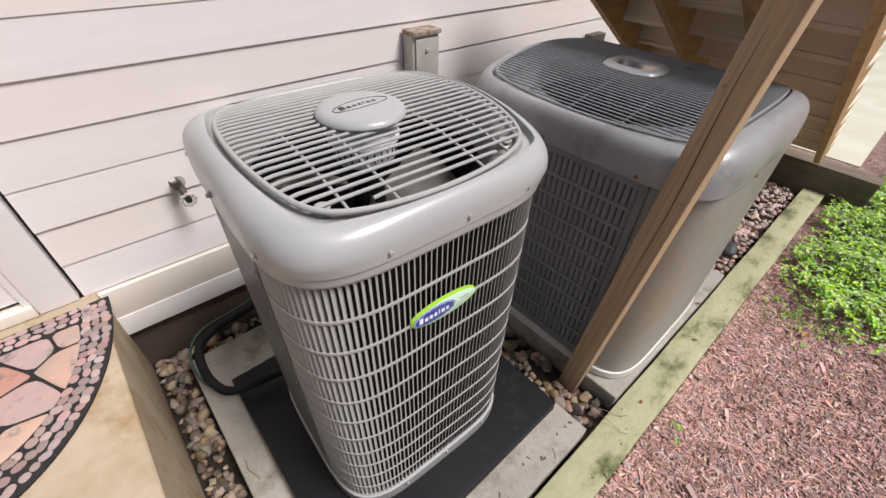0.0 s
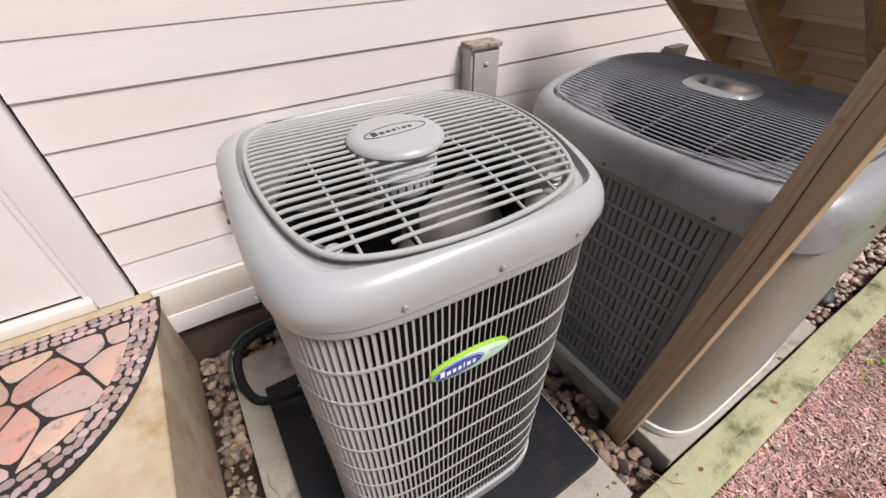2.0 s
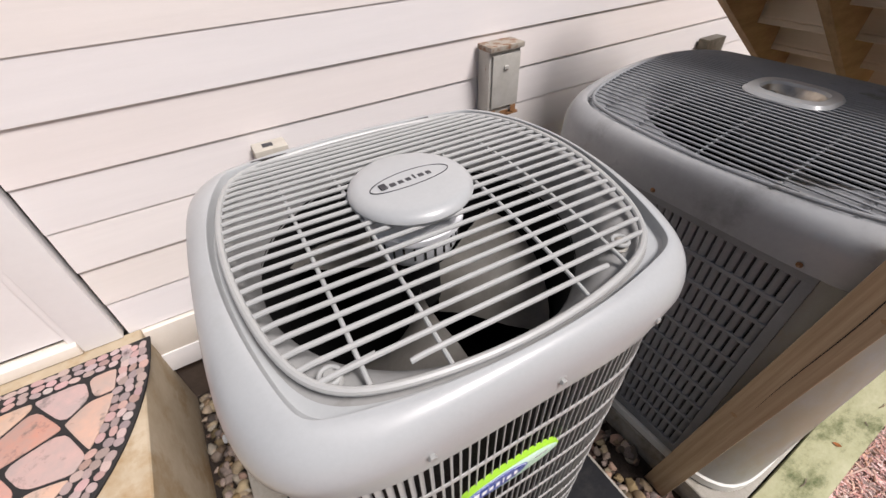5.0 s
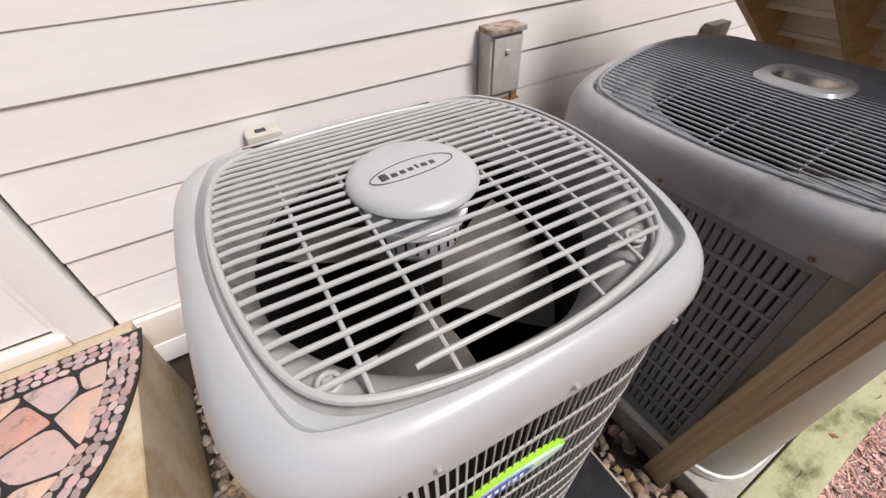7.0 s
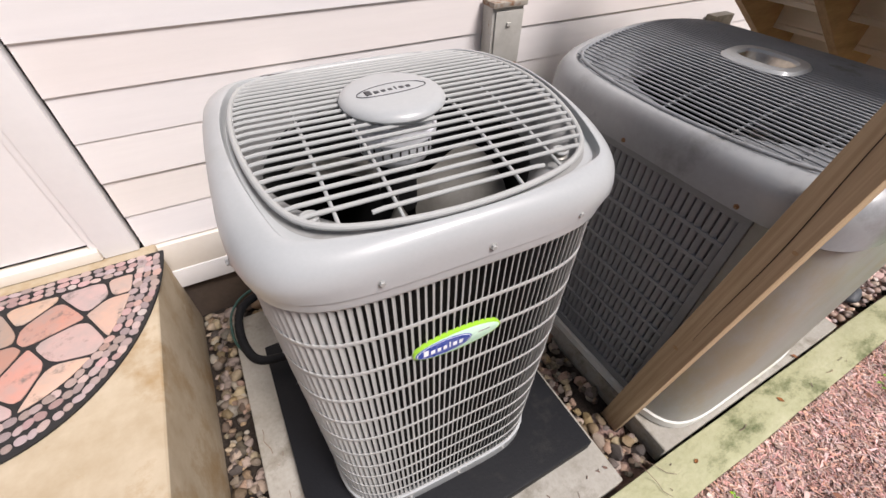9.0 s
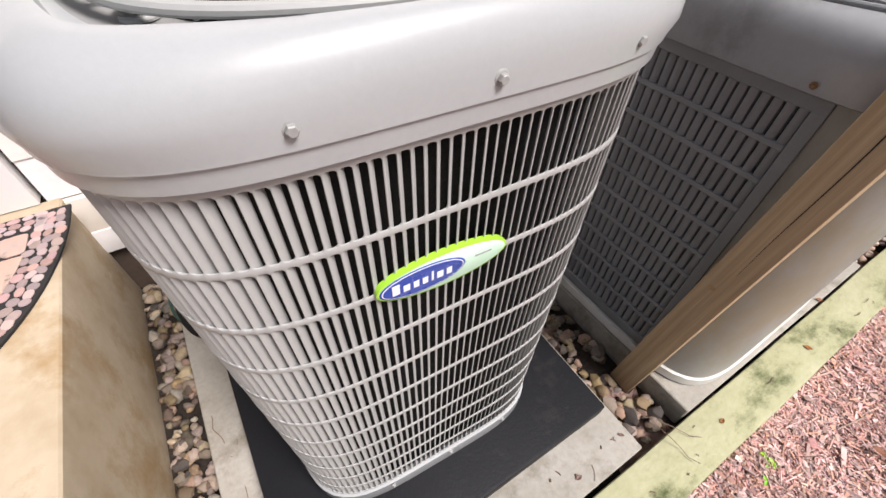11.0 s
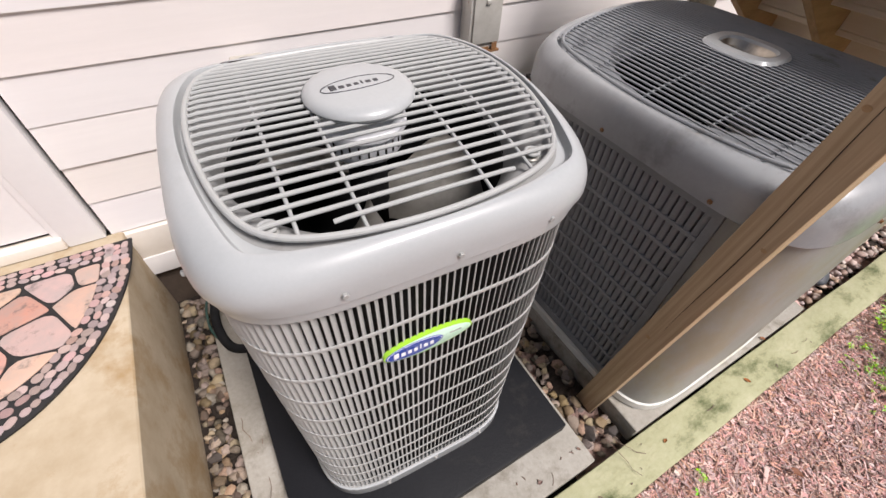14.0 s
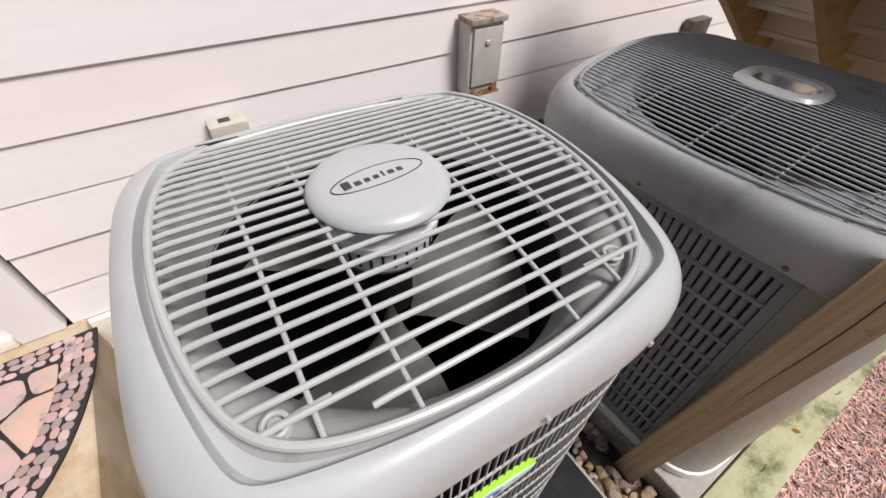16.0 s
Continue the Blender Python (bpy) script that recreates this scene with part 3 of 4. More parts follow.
            rows.append([(r * math.cos(t0 + half * s), r * math.sin(t0 + half * s), 1.275 + 0.065 * s - 0.018 * s * s) for s in np.linspace(-1, 1, 9)])
        bm = loft(rows, False)
        bmesh.ops.solidify(bm, geom=bm.faces[:], thickness=0.003)
        part("fan_blade", bm, BLADE, u, "dusty grey fan blade")
    part("fan_well", loft([ring(0.305, 0.305, 2, 1.412, 64, 0.006), ring(0.304, 0.304, 2, 1.38, 64, 0.004), ring(0.304, 0.304, 2, 1.2, 64), ring(0.32, 0.32, 4, 1.12, 64), ring(0.33, 0.33, 4, 0.6, 64), ring(0.1, 0.1, 2, 0.55, 64)], True, False, True), INNER, u, "inside of the fan well, its shade painted near-black")
    # screws round the lid and the base
    head = hexbolt(0.0058, 0.008)
    head.transform(Matrix.Rotation(radians(90), 4, "X"))
    screw = mesh_of("lid_screw", head, PAINTBOLT)
    for x in (-0.170, 0.030, 0.224):
        q = 0.388 * 1.03 * (1 - (abs(x) / 0.388) ** 4.55) ** (1 / 4.55) - 0.012
        share("lid_screw", screw, u, pose(x, -q + 0.001, 1.4335))
    for y in (-0.24, 0.02, 0.25):
        q = 0.388 * (1 - (abs(y) / 0.388) ** 4.55) ** (1 / 4.55)
        share("lid_screw", screw, u, pose(-q + 0.001, y, 1.4335, 0, 0, -90))
    for x in (-0.169, 0.02, 0.2125):
        share("base_screw", screw, u, pose(x, -0.3815 if abs(x) < 0.2 else -0.376, 0.277))
    head = hexbolt(0.003, 0.0032)
    head.transform(Matrix.Rotation(radians(90), 4, "X"))
    small = mesh_of("panel_screw", head, PAINTBOLT)
    for z in (0.42, 0.58, 0.74, 0.9, 1.05, 1.2, 1.33):
        p = Vector((-0.3765, -0.165, 0))
        share("panel_screw", small, u, pose(p.x, p.y, z, 0, 0, -90))
    # badge: lime oval, mint field, blue oval with white bars
    def oval(a, b, y0, y1, cx, n=48):
        bm = loft([[(x, y0, z) for x, z, _ in ring(a, b, 2, 0, n, cx, 0)], [(x, y1 + 0.0006, z) for x, z, _ in ring(a, b, 2, 0, n, cx, 0)], [(x, y1, z) for x, z, _ in ring(a * 0.985, b * 0.965, 2, 0, n, cx, 0)]], True, True, True)
        bmesh.ops.recalc_face_normals(bm, faces=bm.faces[:])
        bm.transform(Matrix.Translation((-0.021, -0.3757, 1.170)))
        return bm
    script = box(0.048, 0.076, -0.0078, -0.0065, 0.0025, 0.0055, 0.0003, 1)
    script.transform(Matrix.Translation((-0.021, -0.3757, 1.170)))
    bd = part("badge", oval(0.104, 0.0345, 0.004, -0.006, 0), LIME, u, "lime green oval badge")
    part("badge_field", oval(0.1005, 0.0318, -0.004, -0.0066, 0), MINT, bd, "pale mint oval field")
    part("badge_rim", oval(0.066, 0.0262, -0.005, -0.0072, -0.034), BLUE, bd, "blue oval")
    part("badge_line", oval(0.0635, 0.0240, -0.006, -0.0075, -0.034), WHITE, bd)
    part("badge_oval", oval(0.0620, 0.0226, -0.006, -0.0079, -0.034), BLUE, bd)
    part("badge_script", script, PAINTBOLT, bd, "small grey printed line")
    x = -0.082
    for wd, up in ((0.014, 0.020), (0.013, 0.013), (0.0115, 0.013), (0.0115, 0.013), (0.0065, 0.019), (0.013, 0.013), (0.0115, 0.013)):
        bm = box(x, x + wd - 0.003, -0.0085, -0.0078, -0.009, -0.009 + up, 0.0003, 1)
        bm.transform(Matrix.Translation((-0.021, -0.3757, 1.170)))
        part("badge_bar", bm, WHITE, bd)
        x += wd + 0.0022


near_unit()


# ---------------------------------------------------------------- far unit
U2 = pose(1.345, -0.085, 0, 0, 0, 0.5)


def far_unit():
    u = thing("air_conditioner", U2, "older grey louvred outdoor air conditioner under a timber stair", "air conditioner", "outdoor units")
    a = 0.51
    z0 = SLAB_Z + 0.03
    part("base_pan", loft([ring(a, a + 0.07, 6, z0 - 0.03), ring(a + 0.012, a + 0.082, 6, z0 - 0.02), ring(a + 0.012, a + 0.082, 6, z0 + 0.02), ring(a - 0.01, a + 0.06, 6, z0 + 0.024)], True, True), PANEL2, u)
    # curtain of plain sheet, open on the louvred side
    full = [Vector(p) for p in ring(a, a + 0.075, 6, 0, 360)]
    for name, test, m, lab in (("front_panel", lambda p: p.y < -0.352, PANEL2, "plain stained front panel, sunlight painted into its pale grey"), ("rear_shell", lambda p: p.y >= -0.44 and p.x > -0.47, GREY2, "")):
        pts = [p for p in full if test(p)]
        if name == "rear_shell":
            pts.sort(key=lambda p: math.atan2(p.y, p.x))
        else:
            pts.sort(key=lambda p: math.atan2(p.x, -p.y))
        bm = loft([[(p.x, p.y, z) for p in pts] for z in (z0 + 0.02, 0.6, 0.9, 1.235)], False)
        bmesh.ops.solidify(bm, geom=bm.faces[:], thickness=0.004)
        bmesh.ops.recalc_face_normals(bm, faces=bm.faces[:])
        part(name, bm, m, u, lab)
    # Near-black sheet gives the far louvre gaps their shade.
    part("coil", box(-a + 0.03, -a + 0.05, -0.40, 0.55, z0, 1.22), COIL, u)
    # louvred panel on the side facing the near unit
    X, y0, y1, zb, zt = -a - 0.002, -0.338, 0.50, 0.215, 1.222
    fr = part("louver_panel", box(X - 0.004, X + 0.012, y0 - 0.03, y0, zb, zt, 0.002, 1), SLAT2, u, "louvred side panel, shade painted into its dark grey")
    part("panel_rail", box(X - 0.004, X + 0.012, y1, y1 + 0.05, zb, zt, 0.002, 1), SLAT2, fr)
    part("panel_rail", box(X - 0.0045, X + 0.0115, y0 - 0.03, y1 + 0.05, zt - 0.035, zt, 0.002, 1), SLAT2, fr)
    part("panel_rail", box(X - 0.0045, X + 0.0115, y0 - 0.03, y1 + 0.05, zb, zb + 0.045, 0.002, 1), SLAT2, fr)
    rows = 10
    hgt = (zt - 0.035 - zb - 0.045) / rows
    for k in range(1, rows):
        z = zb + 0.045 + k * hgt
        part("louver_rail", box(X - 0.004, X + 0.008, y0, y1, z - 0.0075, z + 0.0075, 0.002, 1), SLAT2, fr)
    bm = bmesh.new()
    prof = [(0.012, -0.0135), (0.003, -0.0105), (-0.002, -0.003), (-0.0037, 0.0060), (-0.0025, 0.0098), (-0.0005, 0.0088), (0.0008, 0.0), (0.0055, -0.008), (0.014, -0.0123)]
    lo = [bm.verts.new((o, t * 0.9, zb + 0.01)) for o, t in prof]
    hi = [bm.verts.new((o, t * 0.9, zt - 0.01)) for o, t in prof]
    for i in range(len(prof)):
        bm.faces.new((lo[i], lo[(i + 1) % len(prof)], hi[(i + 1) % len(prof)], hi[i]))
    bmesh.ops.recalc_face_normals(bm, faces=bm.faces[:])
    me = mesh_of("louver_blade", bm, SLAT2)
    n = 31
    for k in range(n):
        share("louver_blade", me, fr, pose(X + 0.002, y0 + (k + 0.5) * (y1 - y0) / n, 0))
    # lid
    ga, gb, bx, by, gy = 0.492, 0.508, 0.052, 0.044, 0.012
    vault2 = lambda x: 0.058 * max(0.0, 1 - (x / 0.5) ** 2)  # noqa: E731
    flat = [ring(ax, ay, p, z, 160) for ax, ay, p, z in ((0.527, 0.572, 6, 1.222), (0.535, 0.580, 6, 1.222), (0.541, 0.586, 6, 1.226), (0.544, 0.589, 5.6, 1.25))]
    outer = ring(0.5435, 0.5875, 5.6, 1.275, 160)
    rim = bowed(0.508, 0.524, bx, by, 18, 1.3625, 160, 0, gy)
    for k in range(9):
        f = math.pi / 2 * k / 8
        w, h = 1 - math.cos(f), math.sin(f) ** 0.9
        flat.append([(o[0] + (e[0] - o[0]) * w, o[1] + (e[1] - o[1]) * w, o[2] + (e[2] - o[2]) * h) for o, e in zip(outer, rim)])
    for d, q, z in ((0.003, 18, 1.3605), (0.005, 18, 1.352), (0.009, 16, 1.346), (0.018, 12, 1.343)):
        flat.append(bowed(0.508 - d, 0.524 - d, bx, by, q, z, 160, 0, gy))
    flat += [ring(0.445, 0.445, 2.6, 1.340, 160, 0, gy), ring(0.425, 0.425, 2.1, 1.330, 160, 0, gy), ring(0.42, 0.42, 2, 1.25, 160, 0, gy)]
    rings = []
    for i, line in enumerate(flat):
        k = min(1.0, max(0.0, (line[0][2] - 1.25) / 0.095))
        k = k * k * (3 - 2 * k) if i < len(flat) - 3 else k * 0.6
        rings.append([(x, y, z + vault2(x) * k) for x, y, z in line])
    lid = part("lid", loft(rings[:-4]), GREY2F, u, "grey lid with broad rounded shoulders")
    # Darker inner rings: dust plus shade below the guard put into the colour.
    part("fan_shroud", loft(rings[-5:]), GREY2, lid, "dark grey funnel under the guard, dust and shade in its colour")

    def dome(x, y):
        return 1.362 + vault2(x)
    part("wire_guard", tube([(x, y, dome(x, y)) for x, y, z in bowed(ga, gb, bx, by, 16, 0, 160, 0, gy)], 0.006, 10, True), GREY2, u, "wire fan guard, shade under the stair in its dark grey")
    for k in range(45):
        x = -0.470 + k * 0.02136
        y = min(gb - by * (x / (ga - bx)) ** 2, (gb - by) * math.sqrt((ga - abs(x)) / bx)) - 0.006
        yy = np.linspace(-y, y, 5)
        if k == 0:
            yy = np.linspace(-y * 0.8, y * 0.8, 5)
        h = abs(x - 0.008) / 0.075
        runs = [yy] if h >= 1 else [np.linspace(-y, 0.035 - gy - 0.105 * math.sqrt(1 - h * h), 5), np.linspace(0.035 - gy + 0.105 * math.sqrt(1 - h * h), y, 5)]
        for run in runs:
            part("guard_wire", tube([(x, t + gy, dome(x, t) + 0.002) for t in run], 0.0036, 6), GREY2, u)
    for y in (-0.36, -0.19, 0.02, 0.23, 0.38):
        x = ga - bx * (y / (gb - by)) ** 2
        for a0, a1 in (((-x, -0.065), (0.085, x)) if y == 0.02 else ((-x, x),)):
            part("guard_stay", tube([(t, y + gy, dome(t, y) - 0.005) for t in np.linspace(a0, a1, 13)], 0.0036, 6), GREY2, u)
    # oval centre ring with a bright bowl
    cx, cy, zc = 0.0, 0.035, 1.424
    cap = part("centre_ring", loft([ring(0.105, 0.128, 3.0, zc - 0.008, 64, cx, cy), ring(0.108, 0.131, 3.0, zc, 64, cx, cy), ring(0.099, 0.122, 3.0, zc + 0.009, 64, cx, cy), ring(0.066, 0.094, 3.0, zc + 0.008, 64, cx + 0.008, cy),
                                ring(0.062, 0.090, 3.0, zc - 0.002, 64, cx + 0.008, cy)]), GREY, u, "pale oval centre ring of the fan guard")
    part("bowl", loft([ring(0.064, 0.092, 2.4, zc - 0.001, 48, cx + 0.008, cy), ring(0.055, 0.082, 2.3, zc - 0.02, 48, cx + 0.008, cy), ring(0.032, 0.05, 2, zc - 0.034, 48, cx + 0.008, cy), ring(0.003, 0.004, 2, zc - 0.038, 48, cx + 0.008, cy)], True, False, True), SILVER, cap, "shiny worn metal bowl")
    # Far motor and well carry the painted shade too.
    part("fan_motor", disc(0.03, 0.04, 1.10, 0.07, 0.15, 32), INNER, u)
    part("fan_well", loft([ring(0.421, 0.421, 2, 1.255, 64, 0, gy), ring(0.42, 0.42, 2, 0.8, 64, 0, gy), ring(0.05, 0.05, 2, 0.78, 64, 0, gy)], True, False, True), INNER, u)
    for k in range(3):
        t0 = radians(20 + 120 * k)
        rws = [[((0.06 + 0.04 * i) * math.cos(t0 + 0.5 * s), (0.06 + 0.04 * i) * math.sin(t0 + 0.5 * s), 1.13 + 0.05 * s) for s in np.linspace(-1, 1, 7)] for i in range(8)]
        bm = loft(rws, False)
        bmesh.ops.solidify(bm, geom=bm.faces[:], thickness=0.003)
        part("fan_blade", bm, BLADE, u)
    head = hexbolt(0.0048, 0.007)
    head.transform(Matrix.Rotation(radians(90), 4, "X"))
    screw = mesh_of("lid_screw", head, RUST)
    for y in (-0.32, 0.08, 0.46):
        share("lid_screw", screw, u, pose(-0.5435, y, 1.243, 0, 0, -90))
    for x in (-0.2, 0.25):
        share("lid_screw", screw, u, pose(x, -0.588, 1.243))


far_unit()


# ---------------------------------------------------------------- stair and post
def stair():
    s = thing("timber_stair", pose(0, 0, 0), "timber outdoor stair with pale painted risers climbing over the units", "stair")
    RUN, RISE = 0.28, 0.168
    X0 = 3.94  # foot of the stair
    n = 9
    zk = [0.56 + RISE * k for k in range(n)]
    prof = []
    under = lambda x: 1.56 - 0.6 * (x - 1.85)  # noqa: E731
    for k in range(n):
        prof += [(X0 - RUN * k, zk[k] - (RISE if k else 0.22)), (X0 - RUN * k, zk[k])]
    prof += [(X0 - RUN * n, zk[-1])]
    low = [(X0 - RUN * n, under(X0 - RUN * n)), (X0 - 0.12, under(X0 - 0.12))]
    for y in (0.53, 0.12, -0.29, -0.70):
        bm = bmesh.new()
        a = [bm.verts.new((x, y, z)) for x, z in prof + low]
        b = [bm.verts.new((x, y + 0.042, z)) for x, z in prof + low]
        m = len(a)
        for i in range(m):
            bm.faces.new((a[i], a[(i + 1) % m], b[(i + 1) % m], b[i]))
        bm.faces.new(a[::-1])
        bm.faces.new(b)
        bmesh.ops.triangulate(bm, faces=[f for f in bm.faces if len(f.verts) > 4])
        bmesh.ops.recalc_face_normals(bm, faces=bm.faces[:])
        part("stringer", bm, WOODX, s, "notched brown timber stringer", False)
    for k in range(n):
        x = X0 - RUN * k
        part("tread", box(x - RUN - 0.002, x + 0.03, -0.703, 0.60, zk[k] + 0.001, zk[k] + 0.028, 0.004, 1), RISER, s, "pale painted tread")
        part("riser", box(x + 0.001, x + 0.018, -0.7, 0.60, zk[k] - RISE + 0.03, zk[k] - 0.001, 0.002, 1), RISER, s, "pale painted riser board")
    return s


stair()


def post():
    bm = box(-0.046, 0.046, -0.046, 0.046, 0.03, 2.6, 0.004, 2)
    bmesh.ops.bisect_plane(bm, geom=bm.verts[:] + bm.edges[:] + bm.faces[:], plane_co=(0, 0, 1.0), plane_no=(0, 0, 1))
    p = thing("timber_post", pose(0.806, -0.468, 0, 4.2, 0, 0), "square brown timber post with a drying crack beside the units", "post")
    part("post_shaft", bm, WOOD, p)
    pts = [(-0.0465, -0.012 + 0.004 * math.sin(z * 9) + 0.022 * (z - 0.8), z) for z in np.linspace(0.80, 1.75, 40)]
    part("crack", tube(pts, lambda f: 0.0003 + 0.0011 * math.sin(math.pi * f), 6), DARKGAP, p, "dark drying crack")
    for y, z, r in ((0.012, 0.72, 0.008), (-0.03, 1.25, 0.006), (0.03, 1.6, 0.007)):
        bm = loft([ring(r, r * 1.25, 2, 0.0, 20), ring(r * 0.8, r, 2, 0.0012, 20)], True, True, True)
        bm.transform(Matrix.Translation((-0.0458, y, z)) @ Matrix.Rotation(radians(-90), 4, "Y"))
        part("knot", bm, WOODX, p, "dark knot")


post()


# ---------------------------------------------------------------- things on the wall
def disconnect_box():
    b = thing("disconnect_box", pose(0.968, 1.0, 0, 0, 0, -1.5), "weathered zinc electrical disconnect box with rust streaks on the siding", "electrical box")
    part("box_body", box(-0.085, 0.085, -0.085, -0.001, 1.13, 1.415, 0.004, 2), ZINC, b)
    part("box_cover", box(-0.07, 0.08, -0.096, -0.086, 1.165, 1.40, 0.003, 2), ZINC, b)
    part("hood", box(-0.092, 0.092, -0.104, -0.001, 1.4155, 1.438, 0.004, 2), RUSTY, b, "rust-stained hood")
    bm = box(-0.088, 0.088, -0.0985, -0.001, 1.118, 1.1295, 0.003, 2)
    part("rust_edge", bm, RUST, b, "rusted lower edge")
    for x, z, w, h in ((-0.06, 1.1305, 0.02, 0.028), (0.0, 1.1305, 0.05, 0.018), (0.055, 1.1305, 0.03, 0.034)):
        part("rust_flake", box(x - w / 2, x + w / 2, -0.099, -0.0965, z, z + h, 0.001, 1), RUST, b)
    part("latch", box(-0.012, 0.012, -0.104, -0.0965, 1.335, 1.352, 0.002, 1), ZINC, b)


disconnect_box()


def wall_bits():
    b = thing("outlet_cover", pose(-0.09, 1.025, 0, 0, 0, -1.5), "small cream plastic outlet cover fixed to the siding", "outlet")
    part("cover", box(-0.062, 0.06, -0.085, -0.001, 1.17, 1.25, 0.006, 2), CREAM, b)
    part("socket", box(-0.026, 0.012, -0.06, -0.03, 1.2505, 1.2525, 0.001, 1), INK, b)
    b = thing("junction_box", pose(2.66, 0.955, 0, 0, 0, -1.5), "small dark grey metal junction box on the siding", "electrical box")
    part("cover", box(-0.09, 0.09, -0.07, -0.001, 1.11, 1.20, 0.005, 2), BRASS, b)
    f = thing("garden_tap", pose(-0.345, 1.03, 0, 0, 0, -1.5), "old brass garden tap with a round handle on the wall", "tap")
    part("flange", tube([(0, 0.0, 0.985), (0, -0.012, 0.985)], 0.03, 16), ZINC, f)
    part("tap_body", tube([(0, -0.01, 0.985), (0, -0.05, 0.985), (0, -0.075, 0.975), (0, -0.085, 0.945)], 0.014, 12), BRASS, f)
    bm = tube([(0.026 * (1 + 0.12 * math.cos(8 * t)) * math.cos(t) + 0.005, -0.10, 0.94 + 0.026 * (1 + 0.12 * math.cos(8 * t)) * math.sin(t)) for t in np.linspace(0, 2 * math.pi, 49)[:-1]], 0.006, 8, True)
    part("wheel_handle", bm, ZINC, f, "grey star-shaped wheel handle")
    part("hub", tube([(0.005, -0.085, 0.94), (0.005, -0.105, 0.94)], 0.014, 14), DARKGAP, f)
    part("vacuum_breaker", tube([(-0.012, -0.05, 0.985), (-0.014, -0.055, 1.005), (-0.016, -0.058, 1.022)], lambda f_: 0.020 + 0.003 * math.sin(3 * f_), 16), BRASS, f, "old vacuum breaker")
    part("breaker_cap", tube([(-0.018, -0.06, 1.022), (-0.021, -0.065, 1.033)], 0.013, 16), CREAM, f, "cream plastic cap")


wall_bits()


# ---------------------------------------------------------------- pipe behind the unit
def pipes():
    p = thing("insulated_pipe", pose(0, 0, 0), "black foam insulated refrigerant pipe looping from wall to unit", "pipe")
    part("foam_sleeve", tube(smooth_line([(-0.10, 0.86, 0.33), (-0.32, 0.82, 0.31), (-0.49, 0.80, 0.30), (-0.58, 0.745, 0.29), (-0.605, 0.62, 0.28), (-0.588, 0.50, 0.27), (-0.545, 0.435, 0.27), (-0.45, 0.40, 0.28), (-0.28, 0.36, 0.30)]), 0.020, 14), FOAM, p)
    c = thing("power_cable", pose(0, 0, 0), "thin green cable running along the black pipe", "cable")
    part("sheath", tube(smooth_line([(-0.14, 0.90, 0.33), (-0.34, 0.855, 0.315), (-0.53, 0.83, 0.31), (-0.618, 0.755, 0.29), (-0.637, 0.62, 0.275), (-0.612, 0.53, 0.265), (-0.57, 0.47, 0.262)]), 0.006, 8), HOSE, c)


def smooth_line(pts, k=6):
    pts = [Vector(p) for p in pts]
    out = []
    for i in range(len(pts) - 1):
        p0, p1, p2, p3 = pts[max(i - 1, 0)], pts[i], pts[i + 1], pts[min(i + 2, len(pts) - 1)]
        for j in range(k):
            t = j / k
            out.append(0.5 * ((2 * p1) + (p2 - p0) * t + (2 * p0 - 5 * p1 + 4 * p2 - p3) * t * t + (3 * p1 - p0 - 3 * p2 + p3) * t ** 3))
    return out + [pts[-1]]


pipes()


# ---------------------------------------------------------------- door mat
MX, MY, MA, MB = -1.30, 0.965, 0.522, 0.775  # middle of the straight edge, half width, depth


def d_shape(k, n=64, dy=0.0):
    """The half oval outline of the mat, shrunk by k, with its straight edge moved in by dy."""
    pts = [(MX + MA * k * math.cos(t), MY - dy - (MB - dy) * k * math.sin(t)) for t in np.linspace(0, math.pi, n)]
    return pts[::-1]


def clip(poly, p, n):
    """The part of a polygon on the side of the line through p that n points away from."""
    out = []
    for i in range(len(poly)):
        a, b = poly[i], poly[(i + 1) % len(poly)]
        da = (a[0] - p[0]) * n[0] + (a[1] - p[1]) * n[1]
        db = (b[0] - p[0]) * n[0] + (b[1] - p[1]) * n[1]
        if da <= 0:
            out.append(a)
        if (da < 0 < db) or (db < 0 < da):
            t = da / (da - db)
            out.append((a[0] + t * (b[0] - a[0]), a[1] + t * (b[1] - a[1])))
    return out


def plate(poly, z0, z1, inset=0.003):
    cx, cy = sum(p[0] for p in poly) / len(poly), sum(p[1] for p in poly) / len(poly)
    def shr(d):
        out = []
        for x, y in poly:
            r = math.hypot(x - cx, y - cy) or 1
            k = max(0.2, (r - d) / r)
            out.append((cx + (x - cx) * k, cy + (y - cy) * k))
        return out
    bm = loft([[(x, y, z0) for x, y in poly], [(x, y, z1 - 0.0015) for x, y in poly], [(x, y, z1) for x, y in shr(inset)]], True, True, True)
    bmesh.ops.recalc_face_normals(bm, faces=bm.faces[:])
    return bm


def chaikin(poly, k=2):
    for _ in range(k):
        out = []
        for i in range(len(poly)):
            a, b = poly[i], poly[(i + 1) % len(poly)]
            out += [(0.83 * a[0] + 0.17 * b[0], 0.83 * a[1] + 0.17 * b[1]), (0.17 * a[0] + 0.83 * b[0], 0.17 * a[1] + 0.83 * b[1])]
        poly = out
    return poly


